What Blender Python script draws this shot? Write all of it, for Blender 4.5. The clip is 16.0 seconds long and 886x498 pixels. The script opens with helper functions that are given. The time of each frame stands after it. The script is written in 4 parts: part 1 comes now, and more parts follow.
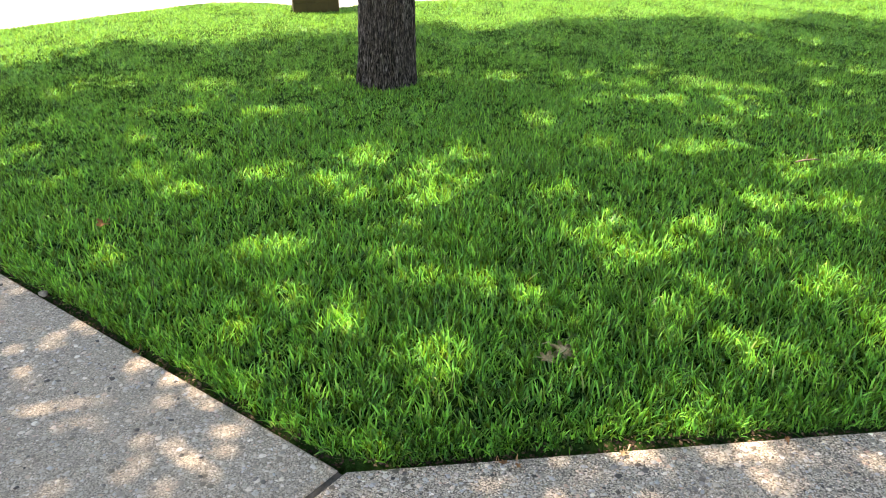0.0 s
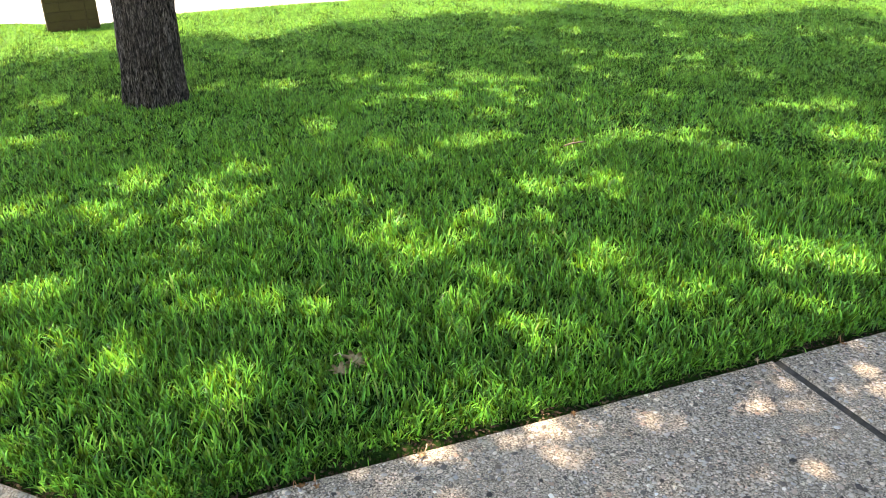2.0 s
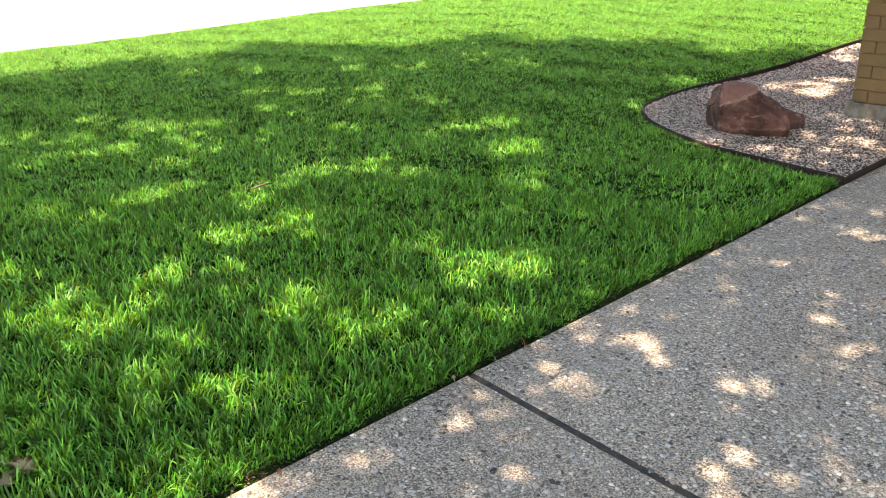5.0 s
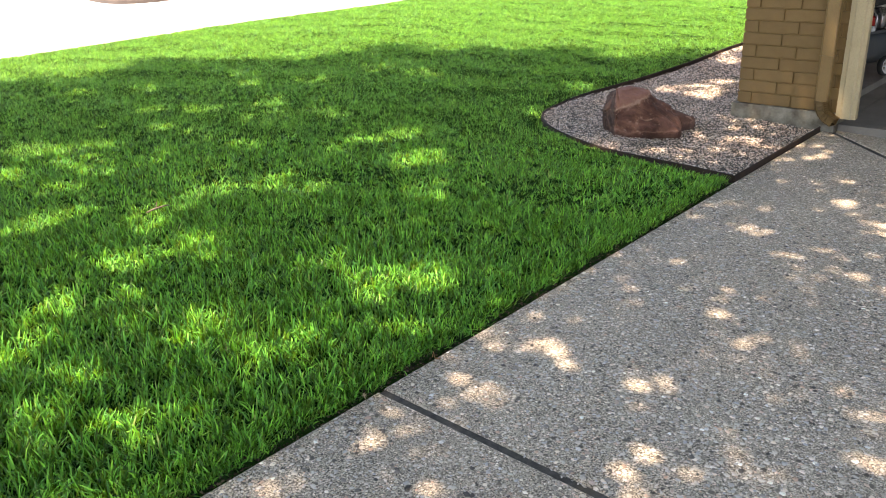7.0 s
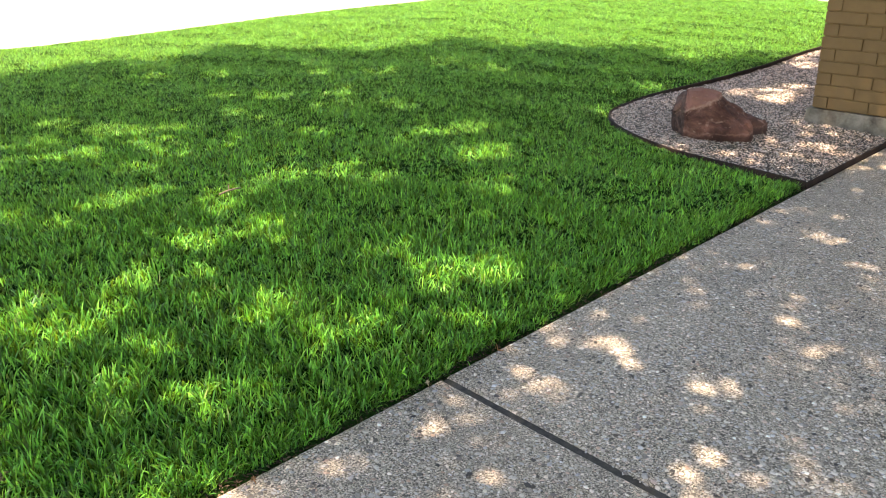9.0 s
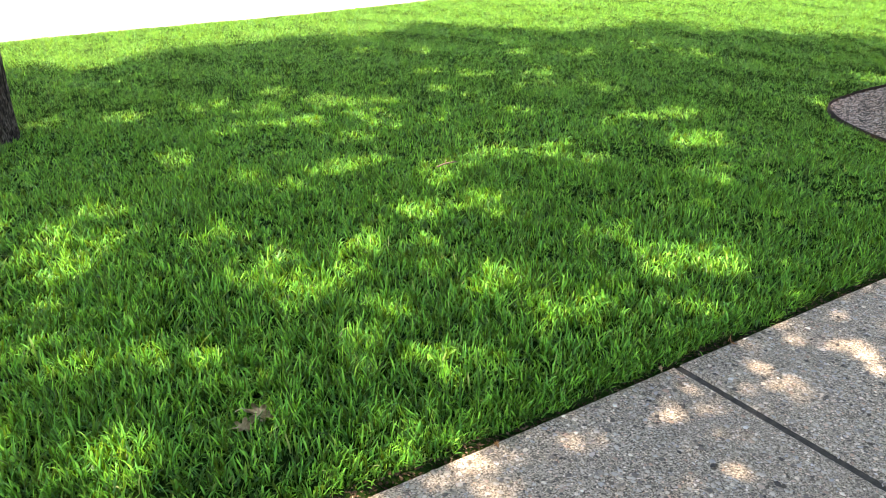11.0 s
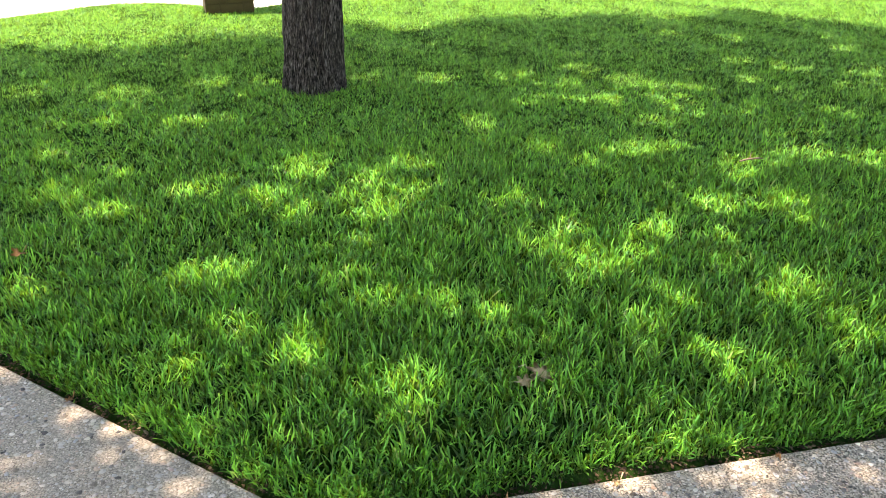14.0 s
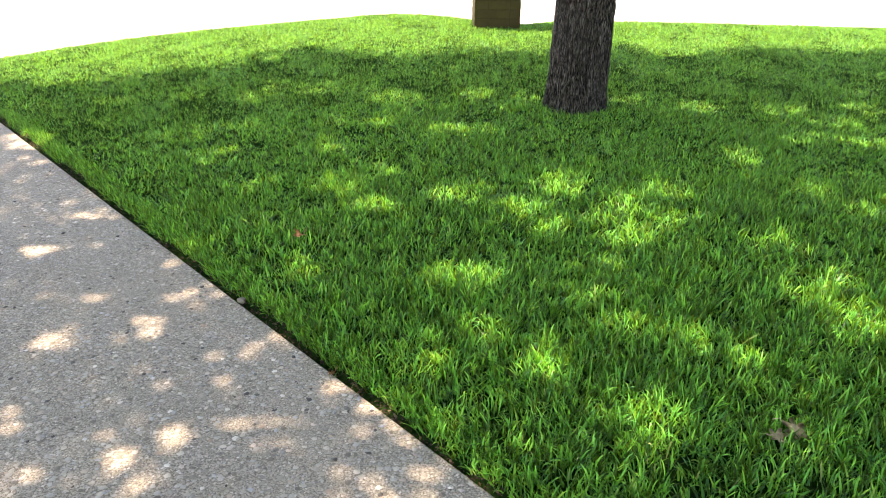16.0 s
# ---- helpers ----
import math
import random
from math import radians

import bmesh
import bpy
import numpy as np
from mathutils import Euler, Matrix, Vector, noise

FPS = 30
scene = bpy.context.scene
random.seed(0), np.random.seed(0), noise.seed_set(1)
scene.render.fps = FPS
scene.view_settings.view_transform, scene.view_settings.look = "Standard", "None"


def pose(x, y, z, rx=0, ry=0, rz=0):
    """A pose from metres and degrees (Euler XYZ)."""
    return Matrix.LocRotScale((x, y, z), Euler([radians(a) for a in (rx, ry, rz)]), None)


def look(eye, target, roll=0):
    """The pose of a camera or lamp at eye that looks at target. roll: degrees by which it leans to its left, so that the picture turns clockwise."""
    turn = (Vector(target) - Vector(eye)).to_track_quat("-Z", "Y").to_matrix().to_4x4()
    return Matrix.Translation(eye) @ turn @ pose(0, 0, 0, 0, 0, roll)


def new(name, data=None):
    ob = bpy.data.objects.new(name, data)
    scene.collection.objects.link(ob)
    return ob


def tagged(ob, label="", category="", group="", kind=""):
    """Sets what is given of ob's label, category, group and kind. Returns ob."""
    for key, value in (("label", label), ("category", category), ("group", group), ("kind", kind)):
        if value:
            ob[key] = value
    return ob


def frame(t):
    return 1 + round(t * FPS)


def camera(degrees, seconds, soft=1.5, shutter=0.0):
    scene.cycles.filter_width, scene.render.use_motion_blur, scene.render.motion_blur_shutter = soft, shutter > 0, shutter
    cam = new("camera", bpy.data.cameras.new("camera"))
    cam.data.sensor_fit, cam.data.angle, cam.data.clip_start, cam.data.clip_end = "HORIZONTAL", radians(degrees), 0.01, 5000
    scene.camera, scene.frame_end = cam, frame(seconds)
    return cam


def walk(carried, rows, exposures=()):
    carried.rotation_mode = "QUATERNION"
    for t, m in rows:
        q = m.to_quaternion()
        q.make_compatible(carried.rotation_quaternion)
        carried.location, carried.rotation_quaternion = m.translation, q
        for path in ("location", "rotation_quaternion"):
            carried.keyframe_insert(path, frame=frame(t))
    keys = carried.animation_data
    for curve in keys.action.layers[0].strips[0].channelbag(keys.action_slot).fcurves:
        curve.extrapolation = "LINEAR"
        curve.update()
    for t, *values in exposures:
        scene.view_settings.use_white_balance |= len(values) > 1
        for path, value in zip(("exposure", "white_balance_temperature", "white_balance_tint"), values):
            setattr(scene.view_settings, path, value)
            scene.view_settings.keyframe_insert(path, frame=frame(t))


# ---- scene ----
cam = camera(57.3, 16.0, soft=0.6)
# Rows: seconds, eye, target, roll, over the plane of the driveway.
PATH = [
    (0, (0.091, -1.546, 1.369), (0.275, 0.234, 0.476), -0.3),
    (0.5, (0.114, -1.532, 1.365), (0.426, 0.228, 0.466), -0.2),
    (1, (0.144, -1.533, 1.365), (0.566, 0.2, 0.46), -0.4),
    (1.5, (0.178, -1.531, 1.362), (0.689, 0.183, 0.467), -0.6),
    (2, (0.206, -1.525, 1.365), (0.828, 0.155, 0.475), -0.8),
    (2.5, (0.226, -1.519, 1.369), (0.948, 0.126, 0.489), -0.5),
    (3, (0.251, -1.517, 1.374), (1.08, 0.086, 0.511), -0.2),
    (3.5, (0.28, -1.517, 1.374), (1.236, 0.019, 0.522), 0.3),
    (4, (0.303, -1.518, 1.376), (1.371, -0.054, 0.531), 0.6),
    (4.5, (0.324, -1.52, 1.372), (1.475, -0.114, 0.537), 0.4),
    (4.7, (0.337, -1.527, 1.370), (1.511, -0.136, 0.542), 0.1),
    (7, (0.385, -1.534, 1.381), (1.749, -0.311, 0.577), -0.4),
    (7.5, (0.393, -1.532, 1.384), (1.777, -0.325, 0.592), -0.2),
    (8, (0.384, -1.533, 1.383), (1.761, -0.321, 0.585), -0.1),
    (8.5, (0.364, -1.531, 1.384), (1.713, -0.29, 0.584), 0.4),
    (9, (0.334, -1.515, 1.375), (1.604, -0.202, 0.562), 0.6),
    (9.5, (0.261, -1.461, 1.382), (1.449, -0.084, 0.549), 0.3),
    (9.7, (0.229, -1.444, 1.380), (1.393, -0.046, 0.549), 0.0),
    (11.8, (0.057, -1.343, 1.354), (0.885, 0.254, 0.479), 1.2),
    (12, (0.044, -1.344, 1.354), (0.834, 0.269, 0.474), 1.5),
    (12.5, (0.023, -1.355, 1.355), (0.706, 0.302, 0.468), 1.5),
    (13, (0.001, -1.358, 1.354), (0.564, 0.341, 0.461), 1.0),
    (13.5, (-0.015, -1.358, 1.353), (0.448, 0.367, 0.454), 0.3),
    (14, (-0.029, -1.357, 1.359), (0.364, 0.386, 0.46), 0.5),
    (14.5, (-0.055, -1.366, 1.368), (0.241, 0.399, 0.473), 0.8),
    (15, (-0.085, -1.366, 1.368), (0.066, 0.418, 0.478), 0.7),
    (15.5, (-0.116, -1.377, 1.374), (-0.115, 0.422, 0.501), 0.7),
    (16, (-0.138, -1.376, 1.373), (-0.281, 0.422, 0.507), 0.5),
]
# The driveway's plane rises slightly towards the street.
SLOPE = 2.4
TILT = Matrix.Rotation(radians(SLOPE), 4, "X")
walk(cam, [(t, TILT @ look(e, a, r)) for t, e, a, r in PATH], [(0, 2.41, 8000, 18), (3, 2.42, 8000, 18), (4.7, 2.33, 8000, 18), (7, 2.28, 8000, 18), (9.5, 2.28, 8000, 18), (11.8, 2.42, 8000, 18), (14, 2.42, 8000, 18), (16, 2.37, 8000, 18)])
RISE = math.tan(radians(SLOPE))

# ---- light ----
SUN_TO = Vector((-0.24, 0.10, 0.966)).normalized()
world = bpy.data.worlds.new("sky")
scene.world = world
world.use_nodes = True
sky = world.node_tree.nodes.new("ShaderNodeTexSky")
sky.sky_type, sky.sun_disc = "NISHITA", False
sky.sun_elevation, sky.sun_rotation = math.asin(SUN_TO.z), math.atan2(SUN_TO.x, SUN_TO.y)
world.node_tree.links.new(sky.outputs[0], world.node_tree.nodes["Background"].inputs[0])
world.node_tree.nodes["Background"].inputs[1].default_value = 0.128
sun_data = bpy.data.lights.new("sun", "SUN")
sun_data.energy, sun_data.angle, sun_data.color = 3.1, radians(0.53), (1.0, 0.95, 0.86)
sun = new("sun", sun_data)
sun.matrix_world = look(SUN_TO * 40, (0, 0, 0))


# ---- materials ----
class Nodes:
    """A small wrapper for building a material's node tree."""

    def __init__(self, name, rough=0.6, metal=0.0, spec=0.4):
        self.mat = bpy.data.materials.new(name)
        self.mat.use_nodes = True
        self.tree = self.mat.node_tree
        self.bsdf = self.tree.nodes["Principled BSDF"]
        self.out = self.tree.nodes["Material Output"]
        self.bsdf.inputs["Roughness"].default_value = rough
        self.bsdf.inputs["Metallic"].default_value = metal
        self.bsdf.inputs["Specular IOR Level"].default_value = spec
        self.coord = self.add("ShaderNodeTexCoord")

    def add(self, kind, **props):
        n = self.tree.nodes.new(kind)
        for k, v in props.items():
            setattr(n, k, v)
        return n

    def link(self, a, b):
        self.tree.links.new(a, b)

    def put(self, socket, value):
        if isinstance(value, (int, float)):
            socket.default_value = value
        elif isinstance(value, (tuple, list)):
            socket.default_value = (*value, 1.0) if len(value) == 3 and len(socket.default_value) == 4 else value
        else:
            self.link(value, socket)

    def place(self, scale=(1, 1, 1), kind="Object"):
        m = self.add("ShaderNodeMapping")
        m.inputs["Scale"].default_value = scale
        self.link(self.coord.outputs[kind], m.inputs["Vector"])
        return m.outputs[0]

    def noise(self, scale, detail=4.0, rough=0.55, vec=None, warp=0.0):
        n = self.add("ShaderNodeTexNoise")
        n.inputs["Scale"].default_value, n.inputs["Detail"].default_value = scale, detail
        n.inputs["Roughness"].default_value, n.inputs["Distortion"].default_value = rough, warp
        self.link(vec or self.coord.outputs["Object"], n.inputs["Vector"])
        return n.outputs["Fac"]

    def cells(self, scale, feature="F1", vec=None, jitter=1.0):
        n = self.add("ShaderNodeTexVoronoi", feature=feature)
        n.inputs["Scale"].default_value, n.inputs["Randomness"].default_value = scale, jitter
        self.link(vec or self.coord.outputs["Object"], n.inputs["Vector"])
        return n

    def ramp(self, fac, stops, mode="LINEAR"):
        n = self.add("ShaderNodeValToRGB")
        e = n.color_ramp.elements
        n.color_ramp.interpolation = mode
        while len(e) < len(stops):
            e.new(0.5)
        for el, (p, c) in zip(e, stops):
            el.position = p
            el.color = (c, c, c, 1) if isinstance(c, (int, float)) else (*c, 1)
        self.link(fac, n.inputs[0])
        return n.outputs[0]

    def mix(self, fac, a, b, blend="MIX"):
        n = self.add("ShaderNodeMix", data_type="RGBA", blend_type=blend)
        self.put(n.inputs[0], fac)
        self.put(n.inputs[6], a)
        self.put(n.inputs[7], b)
        return n.outputs[2]

    def maths(self, op, a, b=0.0):
        n = self.add("ShaderNodeMath", operation=op)
        self.put(n.inputs[0], a)
        self.put(n.inputs[1], b)
        return n.outputs[0]

    def bump(self, height, strength=0.5, dist=0.01, under=None):
        n = self.add("ShaderNodeBump")
        n.inputs["Strength"].default_value, n.inputs["Distance"].default_value = strength, dist
        self.link(height, n.inputs["Height"])
        if under:
            self.link(under, n.inputs["Normal"])
        self.link(n.outputs[0], self.bsdf.inputs["Normal"])
        return n.outputs[0]

    def colour(self, c):
        self.put(self.bsdf.inputs["Base Color"], c)
        return self

    def island(self):
        return self.add("ShaderNodeNewGeometry").outputs["Random Per Island"]

    def single(self):
        return self.add("ShaderNodeObjectInfo").outputs["Random"]


def mat_grass():
    m = Nodes("grass_blades", 0.43, 0, 0.30)
    c = m.ramp(m.island(), [(0.0, (0.003, 0.018, 0.004)), (0.30, (0.021, 0.108, 0.030)), (0.58, (0.102, 0.42, 0.074)), (0.93, (0.28, 0.71, 0.095)), (0.985, (0.30, 0.56, 0.09)), (1.0, (0.44, 0.44, 0.18))])
    # Random clump tone; also puts gap shade and bright tops into the colour.
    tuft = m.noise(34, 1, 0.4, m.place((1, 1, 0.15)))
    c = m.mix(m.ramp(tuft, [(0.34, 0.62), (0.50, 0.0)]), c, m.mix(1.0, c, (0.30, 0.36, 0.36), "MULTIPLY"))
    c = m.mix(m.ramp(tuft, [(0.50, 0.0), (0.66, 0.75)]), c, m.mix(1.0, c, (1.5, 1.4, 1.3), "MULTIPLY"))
    wide = m.noise(1.1, 3, 0.6)
    c = m.mix(m.maths("MULTIPLY", m.ramp(wide, [(0.35, 0.0), (0.7, 1.0)]), 0.2), c, (0.10, 0.33, 0.04))
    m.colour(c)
    t = m.add("ShaderNodeBsdfTranslucent")
    m.put(t.inputs[0], m.mix(0.5, c, (0.52, 0.76, 0.03)))
    mix = m.add("ShaderNodeMixShader")
    mix.inputs[0].default_value = 0.34
    m.link(m.bsdf.outputs[0], mix.inputs[1])
    m.link(t.outputs[0], mix.inputs[2])
    m.link(mix.outputs[0], m.out.inputs[0])
    return m.mat


def mat_leaf():
    m = Nodes("oak_leaves", 0.5, 0, 0.4)
    c = m.ramp(m.island(), [(0.0, (0.03, 0.08, 0.012)), (0.6, (0.055, 0.13, 0.02)), (1.0, (0.09, 0.17, 0.03))])
    m.colour(c)
    t = m.add("ShaderNodeBsdfTranslucent")
    m.put(t.inputs[0], m.mix(0.5, c, (0.16, 0.26, 0.03)))
    mix = m.add("ShaderNodeMixShader")
    mix.inputs[0].default_value = 0.3
    m.link(m.bsdf.outputs[0], mix.inputs[1])
    m.link(t.outputs[0], mix.inputs[2])
    m.link(mix.outputs[0], m.out.inputs[0])
    return m.mat


PEBBLES = [(0.0, (0.06, 0.053, 0.048)), (0.14, (0.19, 0.162, 0.14)), (0.32, (0.36, 0.31, 0.265)), (0.5, (0.53, 0.475, 0.415)), (0.66, (0.47, 0.45, 0.43)), (0.8, (0.66, 0.59, 0.50)), (0.9, (0.46, 0.30, 0.22)), (1.0, (0.78, 0.75, 0.71))]


STONES = [(0.0, (0.035, 0.031, 0.028)), (0.13, (0.13, 0.112, 0.097)), (0.3, (0.33, 0.29, 0.25)), (0.5, (0.50, 0.455, 0.40)), (0.66, (0.44, 0.425, 0.41)), (0.8, (0.72, 0.66, 0.58)), (0.9, (0.42, 0.28, 0.21)), (1.0, (0.92, 0.89, 0.84))]


def mat_aggregate(name="exposed_aggregate", worn=0.0):
    """Exposed-aggregate concrete: small washed pebbles in a sandy matrix."""
    m = Nodes(name, 0.78, 0, 0.3)
    flat = m.place((1, 1, 0.35))
    jitter = m.add("ShaderNodeTexNoise")
    jitter.inputs["Scale"].default_value, jitter.inputs["Detail"].default_value = 85, 2
    m.link(flat, jitter.inputs["Vector"])
    bend = m.add("ShaderNodeVectorMath", operation="MULTIPLY_ADD")
    m.link(jitter.outputs["Color"], bend.inputs[0])
    bend.inputs[1].default_value = (0.011, 0.011, 0.0)
    m.link(flat, bend.inputs[2])
    vec = bend.outputs[0]
    big, small = m.cells(52, vec=vec), m.cells(120, vec=vec)
    ids = m.add("ShaderNodeSeparateColor")
    m.link(big.outputs["Color"], ids.inputs[0])
    ids2 = m.add("ShaderNodeSeparateColor")
    m.link(small.outputs["Color"], ids2.inputs[0])
    stone = m.ramp(ids.outputs[0], STONES)
    grit = m.ramp(ids2.outputs[0], PEBBLES)
    # Dark end of the sand paints the shade of small pits between stones.
    sand = m.mix(m.ramp(m.noise(210, 3, 0.6), [(0.38, 0.0), (0.62, 1.0)]), (0.035, 0.029, 0.024), (0.48, 0.42, 0.35))
    in_small = m.ramp(m.maths("ADD", small.outputs["Distance"], m.maths("MULTIPLY", ids2.outputs[2], 0.22)), [(0.44, 1.0), (0.50, 0.0)])
    under = m.mix(in_small, sand, grit)
    keep = m.maths("GREATER_THAN", ids.outputs[1], 0.38)
    shape = m.ramp(m.maths("ADD", big.outputs["Distance"], m.maths("MULTIPLY", ids.outputs[2], 0.20)), [(0.42, 1.0), (0.48, 0.0)])
    in_big = m.maths("MULTIPLY", shape, keep)
    c = m.mix(in_big, under, stone)
    c = m.mix(m.ramp(m.noise(1.6, 5, 0.62), [(0.38, 0.0), (0.72, 0.22)]), c, (0.40, 0.33, 0.26), "MIX")
    c = m.mix(m.ramp(m.noise(0.9, 4, 0.6, warp=0.6), [(0.45, 0.0), (0.75, 0.45)]), c, m.mix(1.0, c, (0.62, 0.62, 0.63), "MULTIPLY"))
    c = m.mix(1.0, c, (1.44, 1.37, 1.26), "MULTIPLY")
    m.colour(c)
    h1 = m.maths("MULTIPLY", m.ramp(big.outputs["Distance"], [(0.0, 1.0), (0.5, 0.0)]), keep)
    h2 = m.maths("MULTIPLY", m.ramp(small.outputs["Distance"], [(0.0, 1.0), (0.55, 0.0)]), 0.5)
    if worn:
        m.colour(m.mix(worn, c, m.mix(m.noise(2.2, 5, 0.6), (0.31, 0.252, 0.19), (0.40, 0.333, 0.258))))
    m.bump(m.maths("MAXIMUM", h1, h2), 0.9 - 0.8 * worn, 0.009)
    return m.mat


def mat_stones(name, stops, rough=0.75, grain=160):
    m = Nodes(name, rough, 0, 0.35)
    c = m.ramp(m.island(), stops)
    c = m.mix(m.ramp(m.noise(grain, 4), [(0.4, 0.0), (0.7, 0.5)]), c, m.mix(1.0, c, (0.55, 0.52, 0.5), "MULTIPLY"))
    m.colour(c)
    m.bump(m.noise(grain * 2, 3), 0.3, 0.002)
    return m.mat


def mat_plain(name, a, b, scale=6, rough=0.6, metal=0.0, spec=0.4, bump=0.15, fine=120, dist=0.004, vary=False):
    """Two-tone surface with broad blotches and a fine grain."""
    m = Nodes(name, rough, metal, spec)
    c = m.mix(m.ramp(m.noise(scale, 5, 0.6), [(0.3, 0.0), (0.7, 1.0)]), a, b)
    c = m.mix(m.ramp(m.noise(fine, 3), [(0.45, 0.0), (0.75, 0.35)]), c, m.mix(1.0, c, (0.6, 0.58, 0.56), "MULTIPLY"))
    if vary:
        c = m.mix(m.ramp(m.single(), [(0.0, 0.0), (1.0, 0.4)]), c, m.mix(1.0, c, (0.72, 0.70, 0.66), "MULTIPLY"))
    m.colour(c)
    if bump:
        m.bump(m.maths("ADD", m.noise(fine, 3), m.noise(scale * 4, 3)), bump, dist)
    return m.mat


def mat_soil():
    m = Nodes("soil_thatch", 1.0, 0, 0.0)
    c = m.ramp(m.noise(45, 6, 0.7), [(0.3, (0.009, 0.013, 0.004)), (0.46, (0.017, 0.042, 0.009)), (0.60, (0.026, 0.062, 0.013)), (0.74, (0.08, 0.072, 0.036))])
    m.colour(c)
    m.bump(m.noise(90, 5, 0.7), 0.9, 0.012)
    return m.mat


def mat_rock():
    m = Nodes("red_sandstone", 0.85, 0, 0.2)
    c = m.ramp(m.noise(5.0, 6, 0.65, warp=0.8), [(0.30, (0.040, 0.019, 0.014)), (0.45, (0.125, 0.054, 0.037)), (0.58, (0.22, 0.102, 0.070)), (0.72, (0.36, 0.20, 0.145))])
    c = m.mix(m.ramp(m.noise(14, 5, 0.6, warp=1.2), [(0.48, 0.0), (0.5, 0.15), (0.52, 0.0)]), c, (0.34, 0.19, 0.135))
    sep = m.add("ShaderNodeSeparateXYZ")
    m.link(m.coord.outputs["Object"], sep.inputs[0])
    ragged = m.maths("ADD", m.maths("MULTIPLY", m.noise(11, 5, 0.6), 0.07), m.maths("MULTIPLY", m.noise(34, 3, 0.6), 0.03))
    left = m.maths("ADD", m.maths("MULTIPLY", sep.outputs[0], -0.46), m.maths("MULTIPLY", sep.outputs[1], 0.888))
    # Pink broken bed on the crest; pale rims below it and on the lip paint edge highlights.
    crest = m.maths("ADD", m.maths("ADD", sep.outputs[2], m.maths("MULTIPLY", left, 0.35)), ragged)
    c = m.mix(m.ramp(crest, [(0.312, 0.0), (0.318, 0.8)]), c, (0.31, 0.145, 0.108))
    c = m.mix(m.ramp(crest, [(0.300, 0.0), (0.312, 0.6), (0.322, 0.0)]), c, (0.55, 0.34, 0.25))
    lip = m.maths("ADD", sep.outputs[2], ragged)
    c = m.mix(m.ramp(lip, [(0.116, 0.0), (0.122, 0.22), (0.130, 0.0)]), c, (0.46, 0.27, 0.19))
    # Old dark crust on one end, deepened with its shade; undercut shade painted below the lip.
    c = m.mix(m.ramp(lip, [(0.10, 0.55), (0.118, 0.0)]), c, (0.050, 0.024, 0.018))
    c = m.mix(m.ramp(m.maths("ADD", left, ragged), [(0.250, 0.0), (0.262, 0.85)]), c, m.mix(m.ramp(m.noise(22, 4, 0.6), [(0.4, 0.0), (0.65, 1.0)]), (0.020, 0.014, 0.012), (0.075, 0.045, 0.033)))
    # Opposite end darkened towards its tip.
    c = m.mix(m.ramp(m.maths("SUBTRACT", ragged, left), [(0.22, 0.0), (0.27, 0.55)]), c, (0.060, 0.040, 0.033))
    # Raised edges lightened: crisp highlights put into the colour as pale broken edges.
    worn = m.ramp(m.add("ShaderNodeNewGeometry").outputs["Pointiness"], [(0.515, 0.0), (0.56, 0.65)])
    c = m.mix(worn, c, (0.48, 0.30, 0.225))
    c = m.mix(m.ramp(m.noise(80, 4, 0.6), [(0.5, 0.0), (0.8, 0.25)]), c, (0.05, 0.03, 0.025))
    m.colour(c)
    m.bump(m.noise(45, 6, 0.65), 0.5, 0.008, m.bump(m.noise(9, 5, 0.6, warp=0.5), 0.5, 0.03))
    return m.mat


def mat_bark():
    m = Nodes("grey_bark", 0.92, 0, 0.15)
    v = m.place((1, 1, 0.22))
    ridge = m.noise(120, 6, 0.66, v, 0.5)
    # Furrow shade and bright crests put into the colour along the ridge noise.
    c = m.ramp(ridge, [(0.40, (0.008, 0.006, 0.005)), (0.49, (0.050, 0.041, 0.035)), (0.56, (0.125, 0.106, 0.094)), (0.68, (0.31, 0.28, 0.255))])
    c = m.mix(m.ramp(m.noise(3.0, 4), [(0.45, 0.0), (0.7, 0.4)]), c, (0.085, 0.074, 0.068))
    m.colour(c)
    m.bump(m.maths("ADD", ridge, m.maths("MULTIPLY", m.noise(150, 4, 0.6, m.place((1, 1, 0.4))), 0.3)), 1.0, 0.02)
    return m.mat


M_GRASS, M_LEAF, M_SOIL, M_AGG, M_ROCK, M_BARK = mat_grass(), mat_leaf(), mat_soil(), mat_aggregate(), mat_rock(), mat_bark()
M_AGG_WORN = mat_aggregate("worn_aggregate", 0.38)
M_PEBBLE = mat_stones("loose_pebbles", PEBBLES)
M_GRAVEL = mat_stones("river_gravel", [(0.0, (0.035, 0.028, 0.024)), (0.18, (0.13, 0.098, 0.078)), (0.36, (0.46, 0.35, 0.265)), (0.60, (0.90, 0.74, 0.60)), (0.8, (0.62, 0.42, 0.305)), (1.0, (0.98, 0.90, 0.80))])
# Base kept dark in colour so gaps between the stones read as shade.
M_GRAVEL_BED = mat_plain("gravel_fines", (0.06, 0.05, 0.04), (0.15, 0.125, 0.10), 30, 0.9, fine=220, bump=0.6)
M_JOINT = mat_plain("joint_filler", (0.038, 0.034, 0.029), (0.10, 0.088, 0.074), 40, 0.95, bump=0.5)
M_EDGING = mat_plain("dark_edging", (0.020, 0.012, 0.008), (0.055, 0.031, 0.020), 8, 0.9, bump=0.1)
M_BRICK = mat_plain("tan_painted_brick", (0.172, 0.100, 0.036), (0.215, 0.131, 0.050), 9, 0.72, bump=0.45, fine=150, vary=True)
M_MORTAR = mat_plain("painted_mortar", (0.165, 0.096, 0.034), (0.205, 0.124, 0.047), 14, 0.85, bump=0.6, fine=200)
